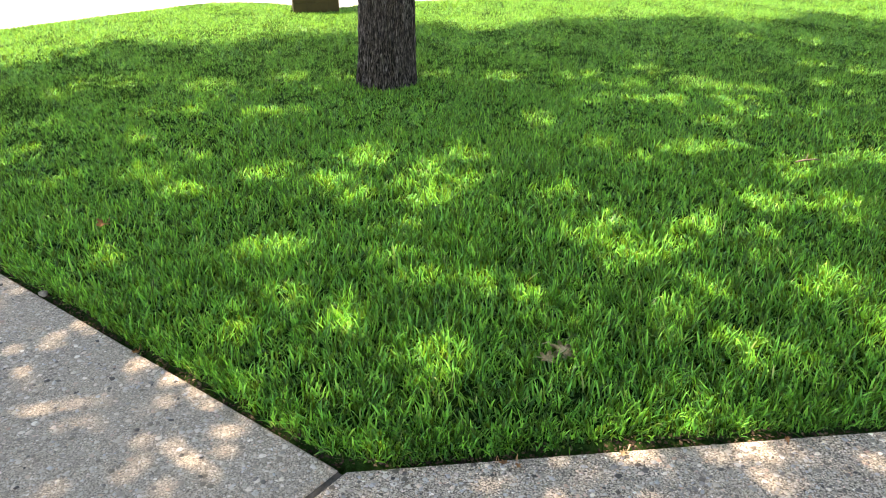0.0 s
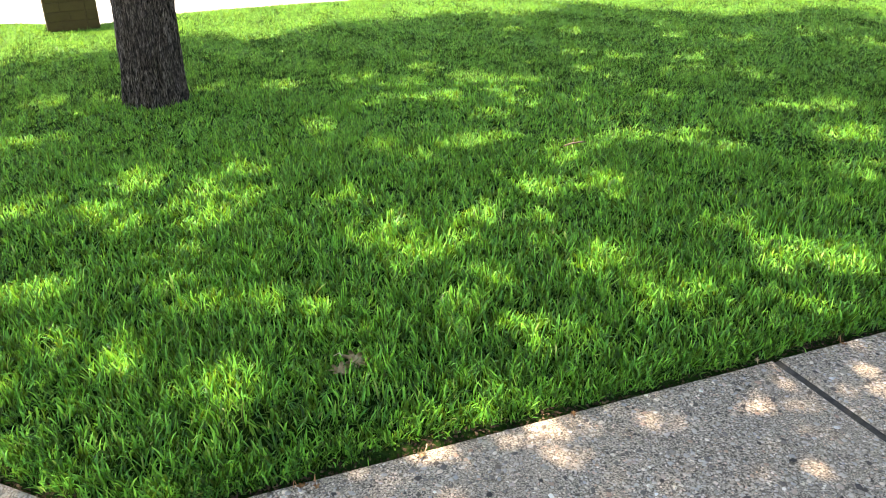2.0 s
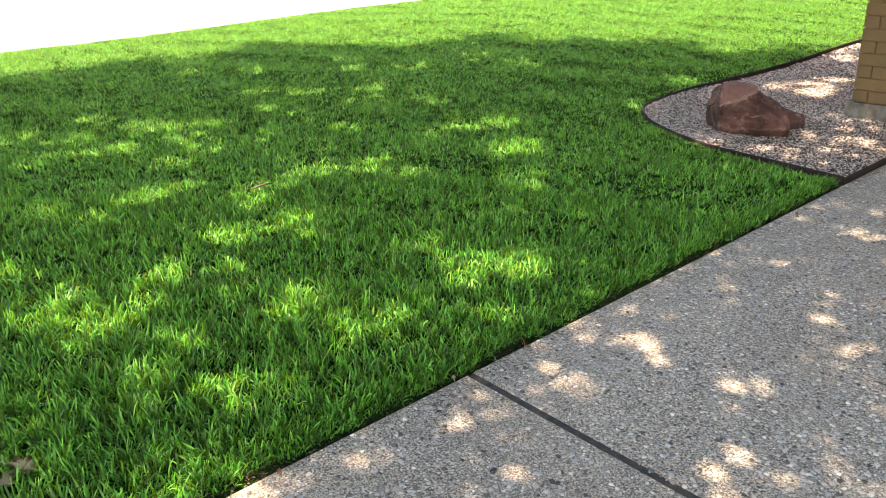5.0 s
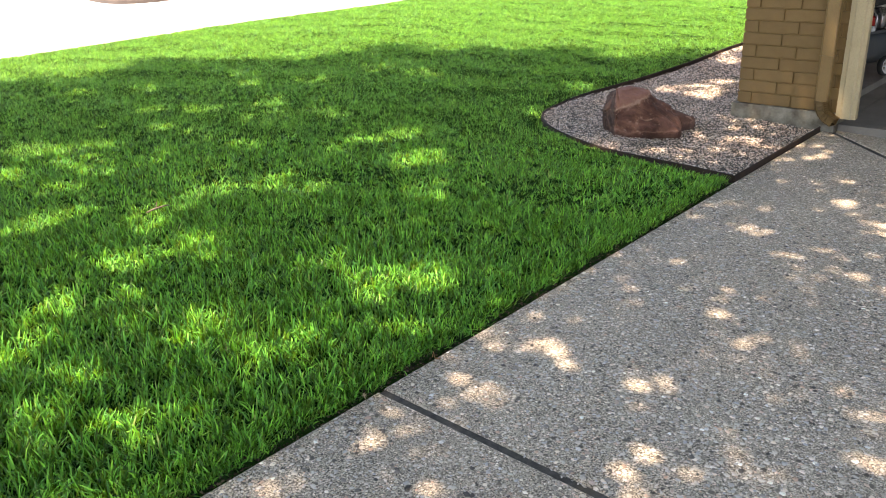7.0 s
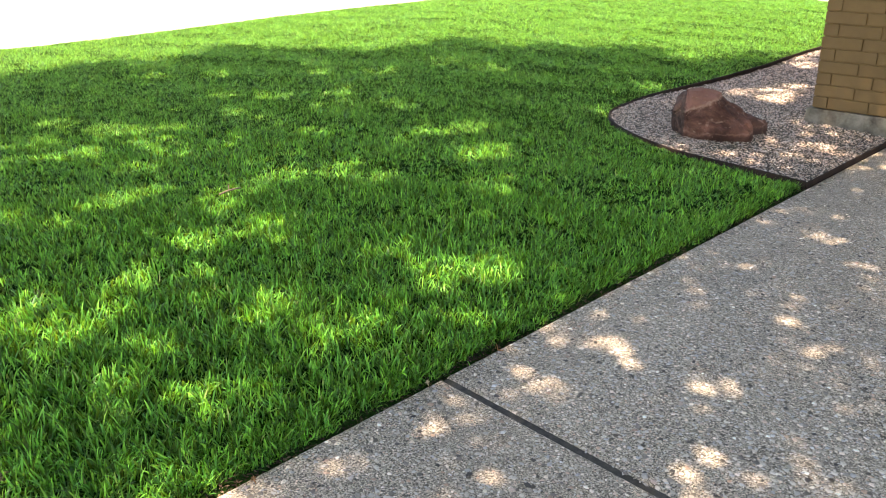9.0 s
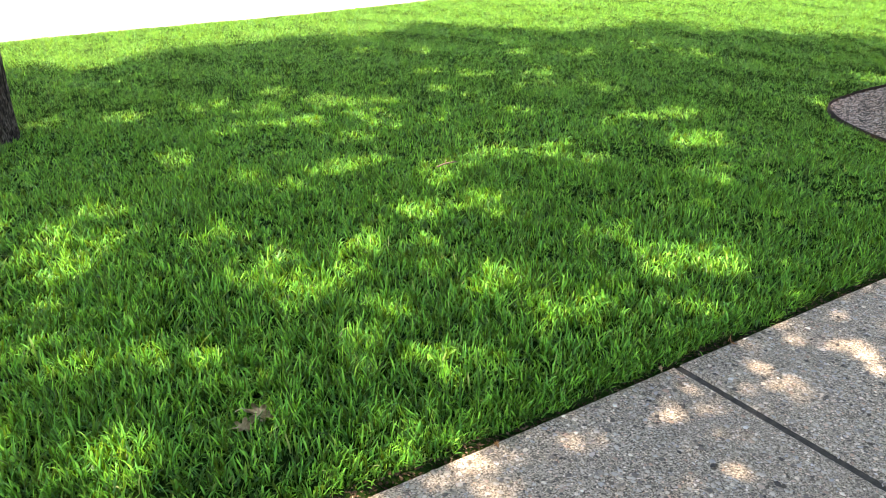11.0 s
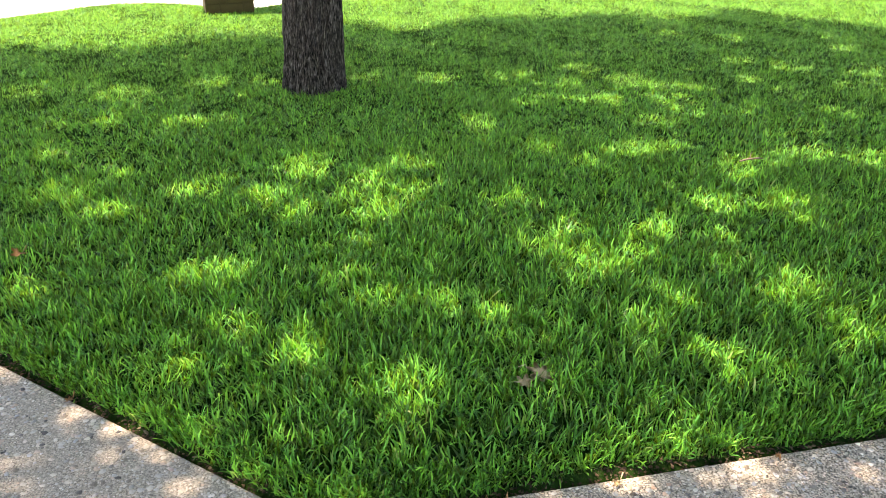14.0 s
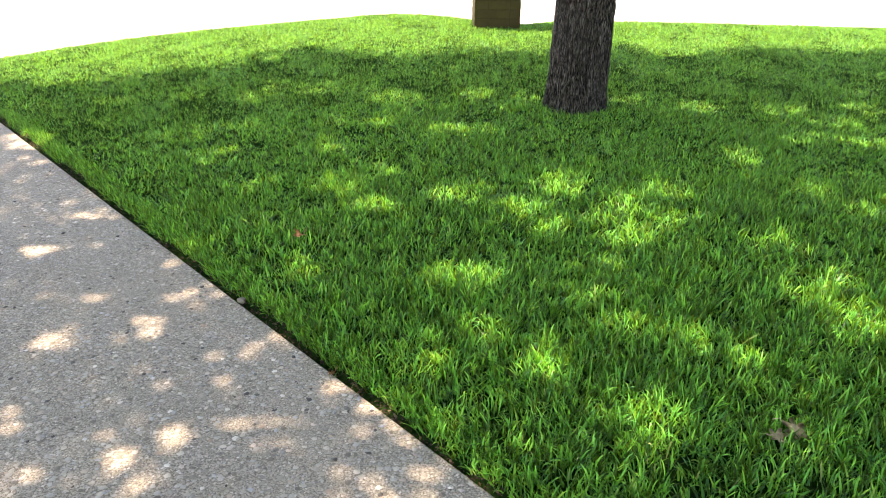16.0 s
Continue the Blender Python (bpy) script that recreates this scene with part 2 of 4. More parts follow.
M_FOUND = mat_plain("foundation_concrete", (0.075, 0.058, 0.038), (0.36, 0.32, 0.25), 9, 0.9, bump=0.6, fine=70)
M_SPOUT = mat_plain("tan_enamel", (0.20, 0.12, 0.045), (0.235, 0.147, 0.058), 4, 0.42, bump=0.04)
M_TRIM = mat_plain("cream_paint", (0.37, 0.29, 0.17), (0.43, 0.34, 0.205), 5, 0.5, bump=0.08)
M_STREET = mat_plain("pale_street_concrete", (0.55, 0.54, 0.51), (0.66, 0.65, 0.62), 0.8, 0.85, bump=0.25, fine=60)
M_KERB = mat_plain("kerb_concrete", (0.045, 0.034, 0.028), (0.10, 0.078, 0.064), 3, 0.85, bump=0.3)
M_FLOOR = mat_plain("garage_floor_concrete", (0.15, 0.13, 0.112), (0.27, 0.24, 0.21), 2.5, 0.7, bump=0.2)
M_INSIDE = mat_plain("garage_plaster", (0.42, 0.40, 0.36), (0.52, 0.50, 0.46), 2, 0.8, bump=0.1)
M_ROOF = mat_plain("roof_shingle", (0.10, 0.09, 0.08), (0.18, 0.16, 0.14), 6, 0.9, bump=0.4)
M_GREY = mat_plain("grey_enamel", (0.06, 0.063, 0.07), (0.085, 0.09, 0.095), 5, 0.32, bump=0.03)
M_BLACK = mat_plain("black_rubber", (0.015, 0.015, 0.016), (0.035, 0.034, 0.033), 20, 0.7, bump=0.1)
M_WHITE = mat_plain("white_plastic", (0.66, 0.66, 0.65), (0.76, 0.76, 0.75), 8, 0.45, bump=0.02)
M_CAST = mat_plain("cast_metal", (0.10, 0.10, 0.10), (0.20, 0.195, 0.19), 14, 0.5, 0.7, bump=0.2)
M_RED = mat_plain("red_plastic", (0.46, 0.02, 0.018), (0.56, 0.035, 0.025), 6, 0.4, bump=0.03)
M_METAL = mat_plain("bare_metal", (0.55, 0.55, 0.56), (0.70, 0.70, 0.70), 20, 0.3, 1.0, bump=0.03)
M_PILLAR = mat_plain("brown_brick", (0.068, 0.046, 0.011), (0.09, 0.063, 0.017), 9, 0.8, bump=0.45, fine=150, vary=True)
M_PILLAR_MORTAR = mat_plain("brown_mortar", (0.06, 0.04, 0.013), (0.08, 0.055, 0.018), 14, 0.9, bump=0.6)
M_DRY = mat_plain("dry_oak_leaf", (0.60, 0.44, 0.25), (0.78, 0.62, 0.41), 40, 0.9, bump=0.3)
M_ORANGE = mat_plain("orange_dry_leaf", (0.40, 0.19, 0.08), (0.54, 0.30, 0.13), 40, 0.8, bump=0.3)
M_TWIG = mat_plain("dead_twig", (0.14, 0.10, 0.07), (0.22, 0.16, 0.11), 60, 0.85, bump=0.4)


# ---- building helpers ----
def P(x, y, h=0.0):
    """A point of the plan, h above the sloping plane of the driveway."""
    return Vector((x, y, h + RISE * y))


def mesh_object(name, bm, material, smooth=False):
    me = bpy.data.meshes.new(name)
    bm.normal_update()
    bm.to_mesh(me)
    bm.free()
    me.materials.append(material)
    if smooth:
        me.shade_smooth()
    return new(name, me)


def where(ob):
    """The world pose of an object by its chain of parents."""
    return where(ob.parent) @ ob.matrix_parent_inverse @ ob.matrix_basis if ob.parent else ob.matrix_basis


def part(name, bm, material, parent, label="", smooth=False):
    """Links a bmesh as one mesh object under a thing or a part."""
    ob = mesh_object(name, bm, material, smooth)
    ob.parent = parent
    ob.matrix_parent_inverse = where(parent).inverted()
    if label:
        ob["label"] = label
    return ob


def box(bm, x0, x1, y0, y1, z0, z1, bevel=0.0, m=None):
    made = bmesh.ops.create_cube(bm, size=1.0, matrix=Matrix.LocRotScale(((x0 + x1) / 2, (y0 + y1) / 2, (z0 + z1) / 2), None, (x1 - x0, y1 - y0, z1 - z0)))
    if bevel:
        edges = list({e for v in made["verts"] for e in v.link_edges})
        made = bmesh.ops.bevel(bm, geom=edges, offset=bevel, segments=2, profile=0.6, affect="EDGES")
    if m is not None:
        bmesh.ops.transform(bm, matrix=m, verts=made["verts"])
    return bm


def tube(bm, pts, radii, sides=10, caps=True):
    """A round tube through the points, with a radius at each."""
    rings, n = [], len(pts)
    side = None
    for i, p in enumerate(pts):
        d = (Vector(pts[min(i + 1, n - 1)]) - Vector(pts[max(i - 1, 0)])).normalized()
        ref = side if side is not None else (Vector((1, 0, 0)) if abs(d.x) < 0.8 else Vector((0, 1, 0)))
        side = (ref - d * ref.dot(d)).normalized()
        other = d.cross(side)
        rings.append([bm.verts.new(Vector(p) + radii[i] * (math.cos(a) * side + math.sin(a) * other)) for a in (math.tau * k / sides for k in range(sides))])
    for a, b in zip(rings, rings[1:]):
        for k in range(sides):
            bm.faces.new((a[k], a[(k + 1) % sides], b[(k + 1) % sides], b[k]))
    if caps:
        bm.faces.new(rings[0][::-1])
        bm.faces.new(rings[-1])
    return bm


def sweep(bm, pts, section, ups):
    """Sweeps a closed section (side, up) along the points."""
    rings, n = [], len(pts)
    for i, p in enumerate(pts):
        d = (Vector(pts[min(i + 1, n - 1)]) - Vector(pts[max(i - 1, 0)])).normalized()
        side = d.cross(Vector(ups[i])).normalized()
        up = side.cross(d)
        rings.append([bm.verts.new(Vector(p) + a * side + b * up) for a, b in section])
    k = len(section)
    for a, b in zip(rings, rings[1:]):
        for j in range(k):
            bm.faces.new((a[j], a[(j + 1) % k], b[(j + 1) % k], b[j]))
    bm.faces.new(rings[0][::-1])
    bm.faces.new(rings[-1])
    return bm


def prism(bm, outline, z0, z1, bevel=0.0):
    """An upright prism on a plan outline; heights are above the sloping plane."""
    low = [bm.verts.new(P(x, y, z0)) for x, y in outline]
    high = [bm.verts.new(P(x, y, z1)) for x, y in outline]
    top = bm.faces.new(high)
    bm.faces.new(low[::-1])
    n = len(outline)
    for i in range(n):
        bm.faces.new((low[i], low[(i + 1) % n], high[(i + 1) % n], high[i]))
    bmesh.ops.recalc_face_normals(bm, faces=bm.faces)
    if bevel:
        bmesh.ops.bevel(bm, geom=list(top.edges), offset=bevel, segments=2, profile=0.5, affect="EDGES")
    return bm


def big_mesh(name, verts, loops, sizes, material, smooth=False):
    """A mesh from numpy arrays: corners, the corners of each face in turn, and each face's number of corners."""
    me = bpy.data.meshes.new(name)
    me.vertices.add(len(verts))
    me.vertices.foreach_set("co", np.ascontiguousarray(verts, dtype=np.float32).ravel())
    me.loops.add(len(loops))
    me.loops.foreach_set("vertex_index", np.ascontiguousarray(loops, dtype=np.int32))
    me.polygons.add(len(sizes))
    starts = np.concatenate(([0], np.cumsum(sizes)[:-1]))
    me.polygons.foreach_set("loop_start", starts.astype(np.int32))
    me.materials.append(material)
    me.update(calc_edges=True)
    me.validate()
    if smooth:
        me.shade_smooth()
    return new(name, me)


def waves(x, y, scale, seed, octaves=3):
    """Smooth pseudo-noise in about -1..1 on arrays."""
    rng = np.random.default_rng(seed)
    total, amp = np.zeros_like(x), 1.0
    for _ in range(octaves):
        for _ in range(4):
            a, ph = rng.uniform(0, math.tau, 2)
            f = scale * rng.uniform(0.7, 1.4)
            total += amp * 0.35 * np.sin(f * (x * math.cos(a) + y * math.sin(a)) + ph)
        scale, amp = scale * 2.1, amp * 0.55
    return total


def smooth_line(pts, steps=6):
    """A Catmull-Rom curve through plan points."""
    out = []
    for i in range(len(pts) - 1):
        p0, p1, p2, p3 = (np.array(pts[max(0, min(len(pts) - 1, i + k))], float) for k in (-1, 0, 1, 2))
        for s in range(steps):
            t = s / steps
            out.append(tuple(0.5 * (2 * p1 + (p2 - p0) * t + (2 * p0 - 5 * p1 + 4 * p2 - p3) * t * t + (3 * p1 - p0 - 3 * p2 + p3) * t ** 3)))
    out.append(tuple(pts[-1]))
    return out


def inside(x, y, poly):
    hit = np.zeros(x.shape, bool)
    for (x0, y0), (x1, y1) in zip(poly, poly[1:] + poly[:1]):
        cross = ((y0 > y) != (y1 > y)) & (x < (x1 - x0) * (y - y0) / ((y1 - y0) or 1e-9) + x0)
        hit ^= cross
    return hit


def line_distance(x, y, line):
    best = np.full(x.shape, 1e9)
    for (x0, y0), (x1, y1) in zip(line, line[1:]):
        dx, dy = x1 - x0, y1 - y0
        t = np.clip(((x - x0) * dx + (y - y0) * dy) / (dx * dx + dy * dy + 1e-12), 0, 1)
        best = np.minimum(best, np.hypot(x - x0 - t * dx, y - y0 - t * dy))
    return best


# ---- plan of the ground ----
BED_CURVE = smooth_line([(4.39, 0.02), (4.40, 0.42), (4.46, 0.90), (4.60, 1.28), (4.81, 1.53), (5.05, 1.63), (5.50, 1.66), (6.15, 1.60), (7.15, 1.60), (8.37, 1.66), (13.0, 1.75)])
BED_AND_HOUSE = BED_CURVE + [(13.0, -0.2), (4.39, -0.2)]
BED = BED_CURVE + [(13.0, 0.55), (5.70, 0.55), (5.70, 0.02)]
TREE_AT = (0.255, 3.37)
PILLAR_AT = (-0.28, 6.22)


def far_edge(x):
    """Where the lawn ends at the street."""
    y = 6.58 + 0.03 * np.maximum(x, 0) + 0.05 * np.sin(x * 1.3)
    t = np.maximum(-0.9 - x, 0)
    y = y + 0.32 * np.exp(-((x + 1.25) / 0.7) ** 2) - 0.22 * np.exp(-((x + 0.15) / 0.35) ** 2)
    return y - 0.135 * t ** 2.3 - 0.12 * t


def lawn_depth(x, y):
    """How far a plan point lies inside the lawn."""
    bed = line_distance(x, y, BED_CURVE)
    bed = np.where(inside(x, y, BED_AND_HOUSE), -bed, bed)
    return np.minimum.reduce([y, 0.6911 * x + 0.7227 * y, far_edge(x) - y, bed, 12.2 - x])


def soil_height(d):
    return np.where(d < 0.0, -0.06, np.where(d < 0.05, -0.030 + 0.6 * np.maximum(d, 0), 0.0)) + 0.06 * np.clip((d - 0.05) / 1.6, 0, 1) ** 0.8 - np.where(d < -0.08, 0.3, 0)


def build_ground():
    bm = bmesh.new()
    ys = [-60, -30, 6.2, 9, 30, 120, 600, 2500]
    zs = [RISE * min(y, 6.2) - 0.17 for y in ys]
    xs = [-2500, -300, -40, -5, 5, 15, 40, 300, 2500]
    grid = [[bm.verts.new((x, y, z)) for x in xs] for y, z in zip(ys, zs)]
    for r, s in zip(grid, grid[1:]):
        for i in range(len(xs) - 1):
            bm.faces.new((r[i], r[i + 1], s[i + 1], s[i]))
    tagged(mesh_object("ground", bm, M_STREET), "pale sunlit concrete street and ground", "street", kind="structure")
    # Kerb and lawn across the street.
    bm = bmesh.new()
    z = RISE * 6.2 - 0.17
    line = smooth_line([(9.6, 19.0), (8.77, 16.6), (8.27, 14.75), (8.10, 13.65), (8.26, 13.22), (8.64, 13.08), (9.2, 13.15), (14.0, 13.4), (40.0, 13.8)])
    sweep(bm, [(x, y, z) for x, y in line], [(-0.10, 0), (0.10, 0), (0.07, 0.05), (0.03, 0.075), (-0.10, 0.075)], [(0, 0, 1)] * len(line))
    tagged(mesh_object("kerb", bm, M_KERB), "weathered concrete kerb across the street", "kerb", kind="structure")
    return line, z


def build_soil():
    nx, ny = 340, 130
    gx, gy = np.meshgrid(np.linspace(-4.4, 13.0, nx), np.concatenate((np.linspace(-0.12, 1.0, 45), np.linspace(1.07, 7.5, ny - 45))))
    d = lawn_depth(gx, gy)
    z = soil_height(d) + RISE * gy + 0.004 * waves(gx, gy, 9, 3)
    verts = np.stack((gx, gy, z), -1).reshape(-1, 3)
    i = (np.arange(ny - 1)[:, None] * nx + np.arange(nx - 1)[None, :]).ravel()
    loops = np.stack((i, i + 1, i + nx + 1, i + nx), -1).ravel()
    ob = big_mesh("lawn_soil", verts, loops, np.full(len(i), 4), M_SOIL, True)
    tagged(ob, "dark soil and thatch under the lawn", "soil", kind="structure")


def grass_mesh(name, x, y, z, length, width, az, lean, rng):
    """Bent, tapered blades rooted at the given points."""
    n = len(x)
    bend = rng.uniform(0.0, 1.0, n)
    dx, dy = np.cos(az), np.sin(az)
    twist = rng.normal(0, 0.6, n)
    wx, wy = -dy * np.cos(twist) + dx * np.sin(twist), dx * np.cos(twist) + dy * np.sin(twist)
    root = np.stack((x, y, z), -1)
    way = np.stack((dx, dy, np.zeros(n)), -1)
    up = np.array((0, 0, 1.0))

    def on(start, share, angle):
        return start + (length * share)[:, None] * (way * np.sin(angle)[:, None] + up * np.cos(angle)[:, None])

    low = on(root, 0.42, lean)
    high = on(low, 0.34, lean + 0.5 * bend)
    tip = on(high, 0.24, lean + bend)
    half = np.stack((wx, wy, np.zeros(n)), -1) * (width * 0.5)[:, None]
    verts = np.stack((root - half * 0.7, root + half * 0.7, low + half, low - half, high + half * 0.75, high - half * 0.75, tip), 1).reshape(-1, 3)
    r = np.hypot(x - 0.3, y + 1.0)
    i = np.arange(n) * 7
    near, mid = r < 3.0, (r >= 3.0) & (r < 4.4)
    far = r >= 4.4
    a = np.stack((i, i + 1, i + 2, i + 3, i + 3, i + 2, i + 4, i + 5, i + 5, i + 4, i + 6), -1)[near].ravel()
    b = np.stack((i, i + 1, i + 2, i + 3, i + 3, i + 2, i + 6), -1)[mid].ravel()
    c = np.stack((i + 1, i + 0, i + 6), -1)[far].ravel()
    sizes = np.concatenate((np.tile((4, 4, 3), near.sum()), np.tile((4, 3), mid.sum()), np.full(far.sum(), 3)))
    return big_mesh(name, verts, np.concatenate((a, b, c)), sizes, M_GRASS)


def build_grass():
    """Tufts of blades that spring from one crown and lean roughly one way, with darker gaps between."""
    rng = np.random.default_rng(5)
    # Reach, tufts to the square metre, blades in a tuft, length, width, spread of the roots, lean.
    zones = ((0.0, 2.3, 2300, 8, 0.057, 0.0054, 0.011, 0.42), (2.3, 3.4, 2300, 7, 0.048, 0.0054, 0.011, 0.52), (3.4, 5.2, 2200, 6, 0.040, 0.0060, 0.012, 0.62), (5.2, 20.0, 2700, 5, 0.036, 0.0085, 0.014, 0.78))
    rows = []
    for r0, r1, density, blades, length, width, spread, lean in zones:
        x0, x1, y1 = max(-4.3, 0.3 - r1), min(13.0, 0.3 + r1), min(7.4, r1)
        n = int(density * (x1 - x0) * y1)
        x, y = rng.uniform(x0, x1, n), rng.uniform(0, y1, n)
        r = np.hypot(x - 0.3, y + 1.0)
        ok = (r >= r0) & (r < r1) & (lawn_depth(x, y) > 0.0)
        x, y = x[ok], y[ok]
        n = len(x)
        tall = rng.uniform(0.6, 1.25, n) * (1 + 0.14 * waves(x, y, 7, 21))
        az = rng.uniform(0, math.tau, n) + 0.8 * waves(x, y, 6, 11)
        each = lambda v: np.repeat(v, blades)
        m = n * blades
        rows.append(np.stack((each(x) + rng.normal(0, spread, m), each(y) + rng.normal(0, spread, m), each(tall) * length * rng.uniform(0.6, 1.2, m), width * rng.uniform(0.65, 1.3, m), each(az) + rng.normal(0, 1.1, m), np.abs(rng.normal(lean, 0.33, m)))))
    # The trimmed edge along the paving is thicker and hangs over it a little.
    for along, across, turn in (((1, 0), (0, 1), -math.pi / 2), (U, (-V[0], -V[1]), math.pi * 1.25)):
        a, b = rng.uniform(0.0, 4.4, 6000), rng.uniform(0.028, 0.12, 6000)
        rows.append(np.stack((along[0] * a + across[0] * b, along[1] * a + across[1] * b, 0.056 * rng.uniform(0.6, 1.25, 6000), 0.0046 * rng.uniform(0.7, 1.3, 6000), turn + rng.normal(0, 1.3, 6000), np.abs(rng.normal(0.4, 0.3, 6000)))))
    x, y, length, width, az, lean = np.concatenate(rows, axis=1)
    d = lawn_depth(x, y)
    beside_bed = line_distance(x, y, BED_CURVE) < d + 0.001
    ok = d > np.where(beside_bed, 0.012, 0.031 + 0.011 * waves(x, y, 14, 8))
    ok &= np.hypot(x - TREE_AT[0], y - TREE_AT[1]) > 0.185
    ok &= np.maximum(abs(x - PILLAR_AT[0]), abs(y - PILLAR_AT[1])) > 0.22
    x, y, length, width, az, lean, d = (v[ok] for v in (x, y, length, width, az, lean, d))
    length *= 0.72 + 0.28 * np.clip(d / 0.2, 0, 1)
    z = soil_height(d) + RISE * y - 0.004
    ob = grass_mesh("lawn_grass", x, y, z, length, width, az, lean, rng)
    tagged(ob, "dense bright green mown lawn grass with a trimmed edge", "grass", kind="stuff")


def build_far_lawn(line, z):
    bm = bmesh.new()
    near = [bm.verts.new((x + 0.09, y + 0.09, z + 0.08)) for x, y in line]
    far = [bm.verts.new((x + 2, 60.0, z + 0.6)) for x, y in line]
    for i in range(len(line) - 1):
        bm.faces.new((near[i], near[i + 1], far[i + 1], far[i]))
    m = mat_plain("far_turf", (0.07, 0.17, 0.02), (0.12, 0.24, 0.035), 3, 0.9, bump=0.8, fine=40)
    tagged(mesh_object("far_lawn", bm, m), "sunlit lawn across the street", "lawn", kind="structure")


# ---- driveway ----
U, V = (-0.7227, 0.6911), (-0.6911, -0.7227)
G = 0.013
SLABS = {
    "walkway slab of exposed aggregate concrete running to the street": [(U[0] * G, U[1] * G), (U[0] * G + V[0] * 5, U[1] * G + V[1] * 5), (U[0] * 6 + V[0] * 5, U[1] * 6 + V[1] * 5), (U[0] * 6, U[1] * 6)],
    "corner slab of exposed aggregate concrete": [(-U[0] * G, 0.0), (1.81 - G, 0.0), (2.02 - G, -5.0), (-3.2, -5.0), (V[0] * 5 - U[0] * G, V[1] * 5 - U[1] * G)],
    "driveway slab of exposed aggregate concrete beside the lawn": [(1.81 + G, 0.0), (5.66, 0.0), (5.66, -0.055), (2.05, -4.25), (2.00 + G, -4.4)],
    "driveway slab of exposed aggregate concrete before the garage": [(5.69, -0.075), (5.735, -0.075), (5.735, -5.0), (2.075, -5.0), (2.075, -4.30)],
}


def build_driveway():
    bm = bmesh.new()
    prism(bm, [(0, -0.004), (5.69, -0.004), (5.69, -4.9), (-3.1, -4.9), (V[0] * 4.9, V[1] * 4.9), (U[0] * 5.9 + V[0] * 4.9, U[1] * 5.9 + V[1] * 4.9), (U[0] * 5.9, U[1] * 5.9)], -0.16, -0.006)
    base = tagged(mesh_object("driveway", bm, M_JOINT), "exposed aggregate concrete driveway with dark joint strips", "driveway", kind="structure")
    for label, outline in SLABS.items():
        bm = bmesh.new()
        prism(bm, outline, -0.12, 0.0, 0.006)
        part("slab", bm, M_AGG_WORN if "walkway" in label else M_AGG, base, label)


def rock_set(name, x, y, z, size, material, rng, flat=0.6, sink=0.0, smooth=True, under=True):
    """Many small irregular stones in one mesh."""
    ang = math.tau * np.arange(5) / 5
    ring = np.stack((np.cos(ang), np.sin(ang), 0 * ang), -1)
    ico = np.concatenate((ring, [(0.12, 0, 1), (-0.1, 0.08, -1)]))
    tri = np.array([(i, (i + 1) % 5, 5) for i in range(5)] + [((i + 1) % 5, i, 6) for i in range(5)])
    tri = tri if under else tri[:5]
    n = len(x)
    s = np.stack((size * rng.uniform(0.8, 1.3, n), size * rng.uniform(0.6, 1.0, n), size * flat * rng.uniform(0.7, 1.2, n)), -1)
    v = ico[None] * (1 + rng.uniform(-0.18, 0.18, (n, 7, 1))) * s[:, None] * 0.5
    a, b = rng.uniform(0, math.tau, n)[:, None], rng.normal(0, 0.35, n)[:, None]
    vx, vz = v[..., 0] * np.cos(b) - v[..., 2] * np.sin(b), v[..., 0] * np.sin(b) + v[..., 2] * np.cos(b)
    vy = v[..., 1]
    px, py = vx * np.cos(a) - vy * np.sin(a), vx * np.sin(a) + vy * np.cos(a)
    verts = np.stack((px + x[:, None], py + y[:, None], vz + z[:, None] - sink * s[:, 2:3]), -1).reshape(-1, 3)
    loops = (tri.ravel()[None] + 7 * np.arange(n)[:, None]).ravel()
    return big_mesh(name, verts, loops, np.full(n * len(tri), 3), material, smooth)


def build_pebbles():
    """The larger washed pebbles that stand proud of the slabs nearest the lawn's corner."""
    rng = np.random.default_rng(9)
    n = 64000
    x, y = rng.uniform(-2.6, 4.2, n), rng.uniform(-1.6, 2.4, n)
    u, v = -(0.6911 * x + 0.7227 * y), -y
    ok = (np.where(x < 0, np.maximum(u, v), v) > 0.015) & (np.minimum(np.where(x < 0, u, 9), np.where(x >= 0, v, 9)) > 0.015)
    ok &= (abs(x - 1.81) > 0.03) & (np.hypot(x, y) < 4.0) & ~((abs((x - y)) < 0.035) & (x < 0.02)) & ((x > y) | (rng.uniform(0, 1, n) < 0.28))
    x, y = x[ok], y[ok]
    size = 0.006 + 0.018 * rng.uniform(0, 1, len(x)) ** 2.2
    ob = rock_set("aggregate_pebbles", x, y, RISE * y, size, M_PEBBLE, rng, 0.42, 0.12)
    tagged(ob, "small rounded grey and tan pebbles set in the concrete", "pebbles", kind="stuff")


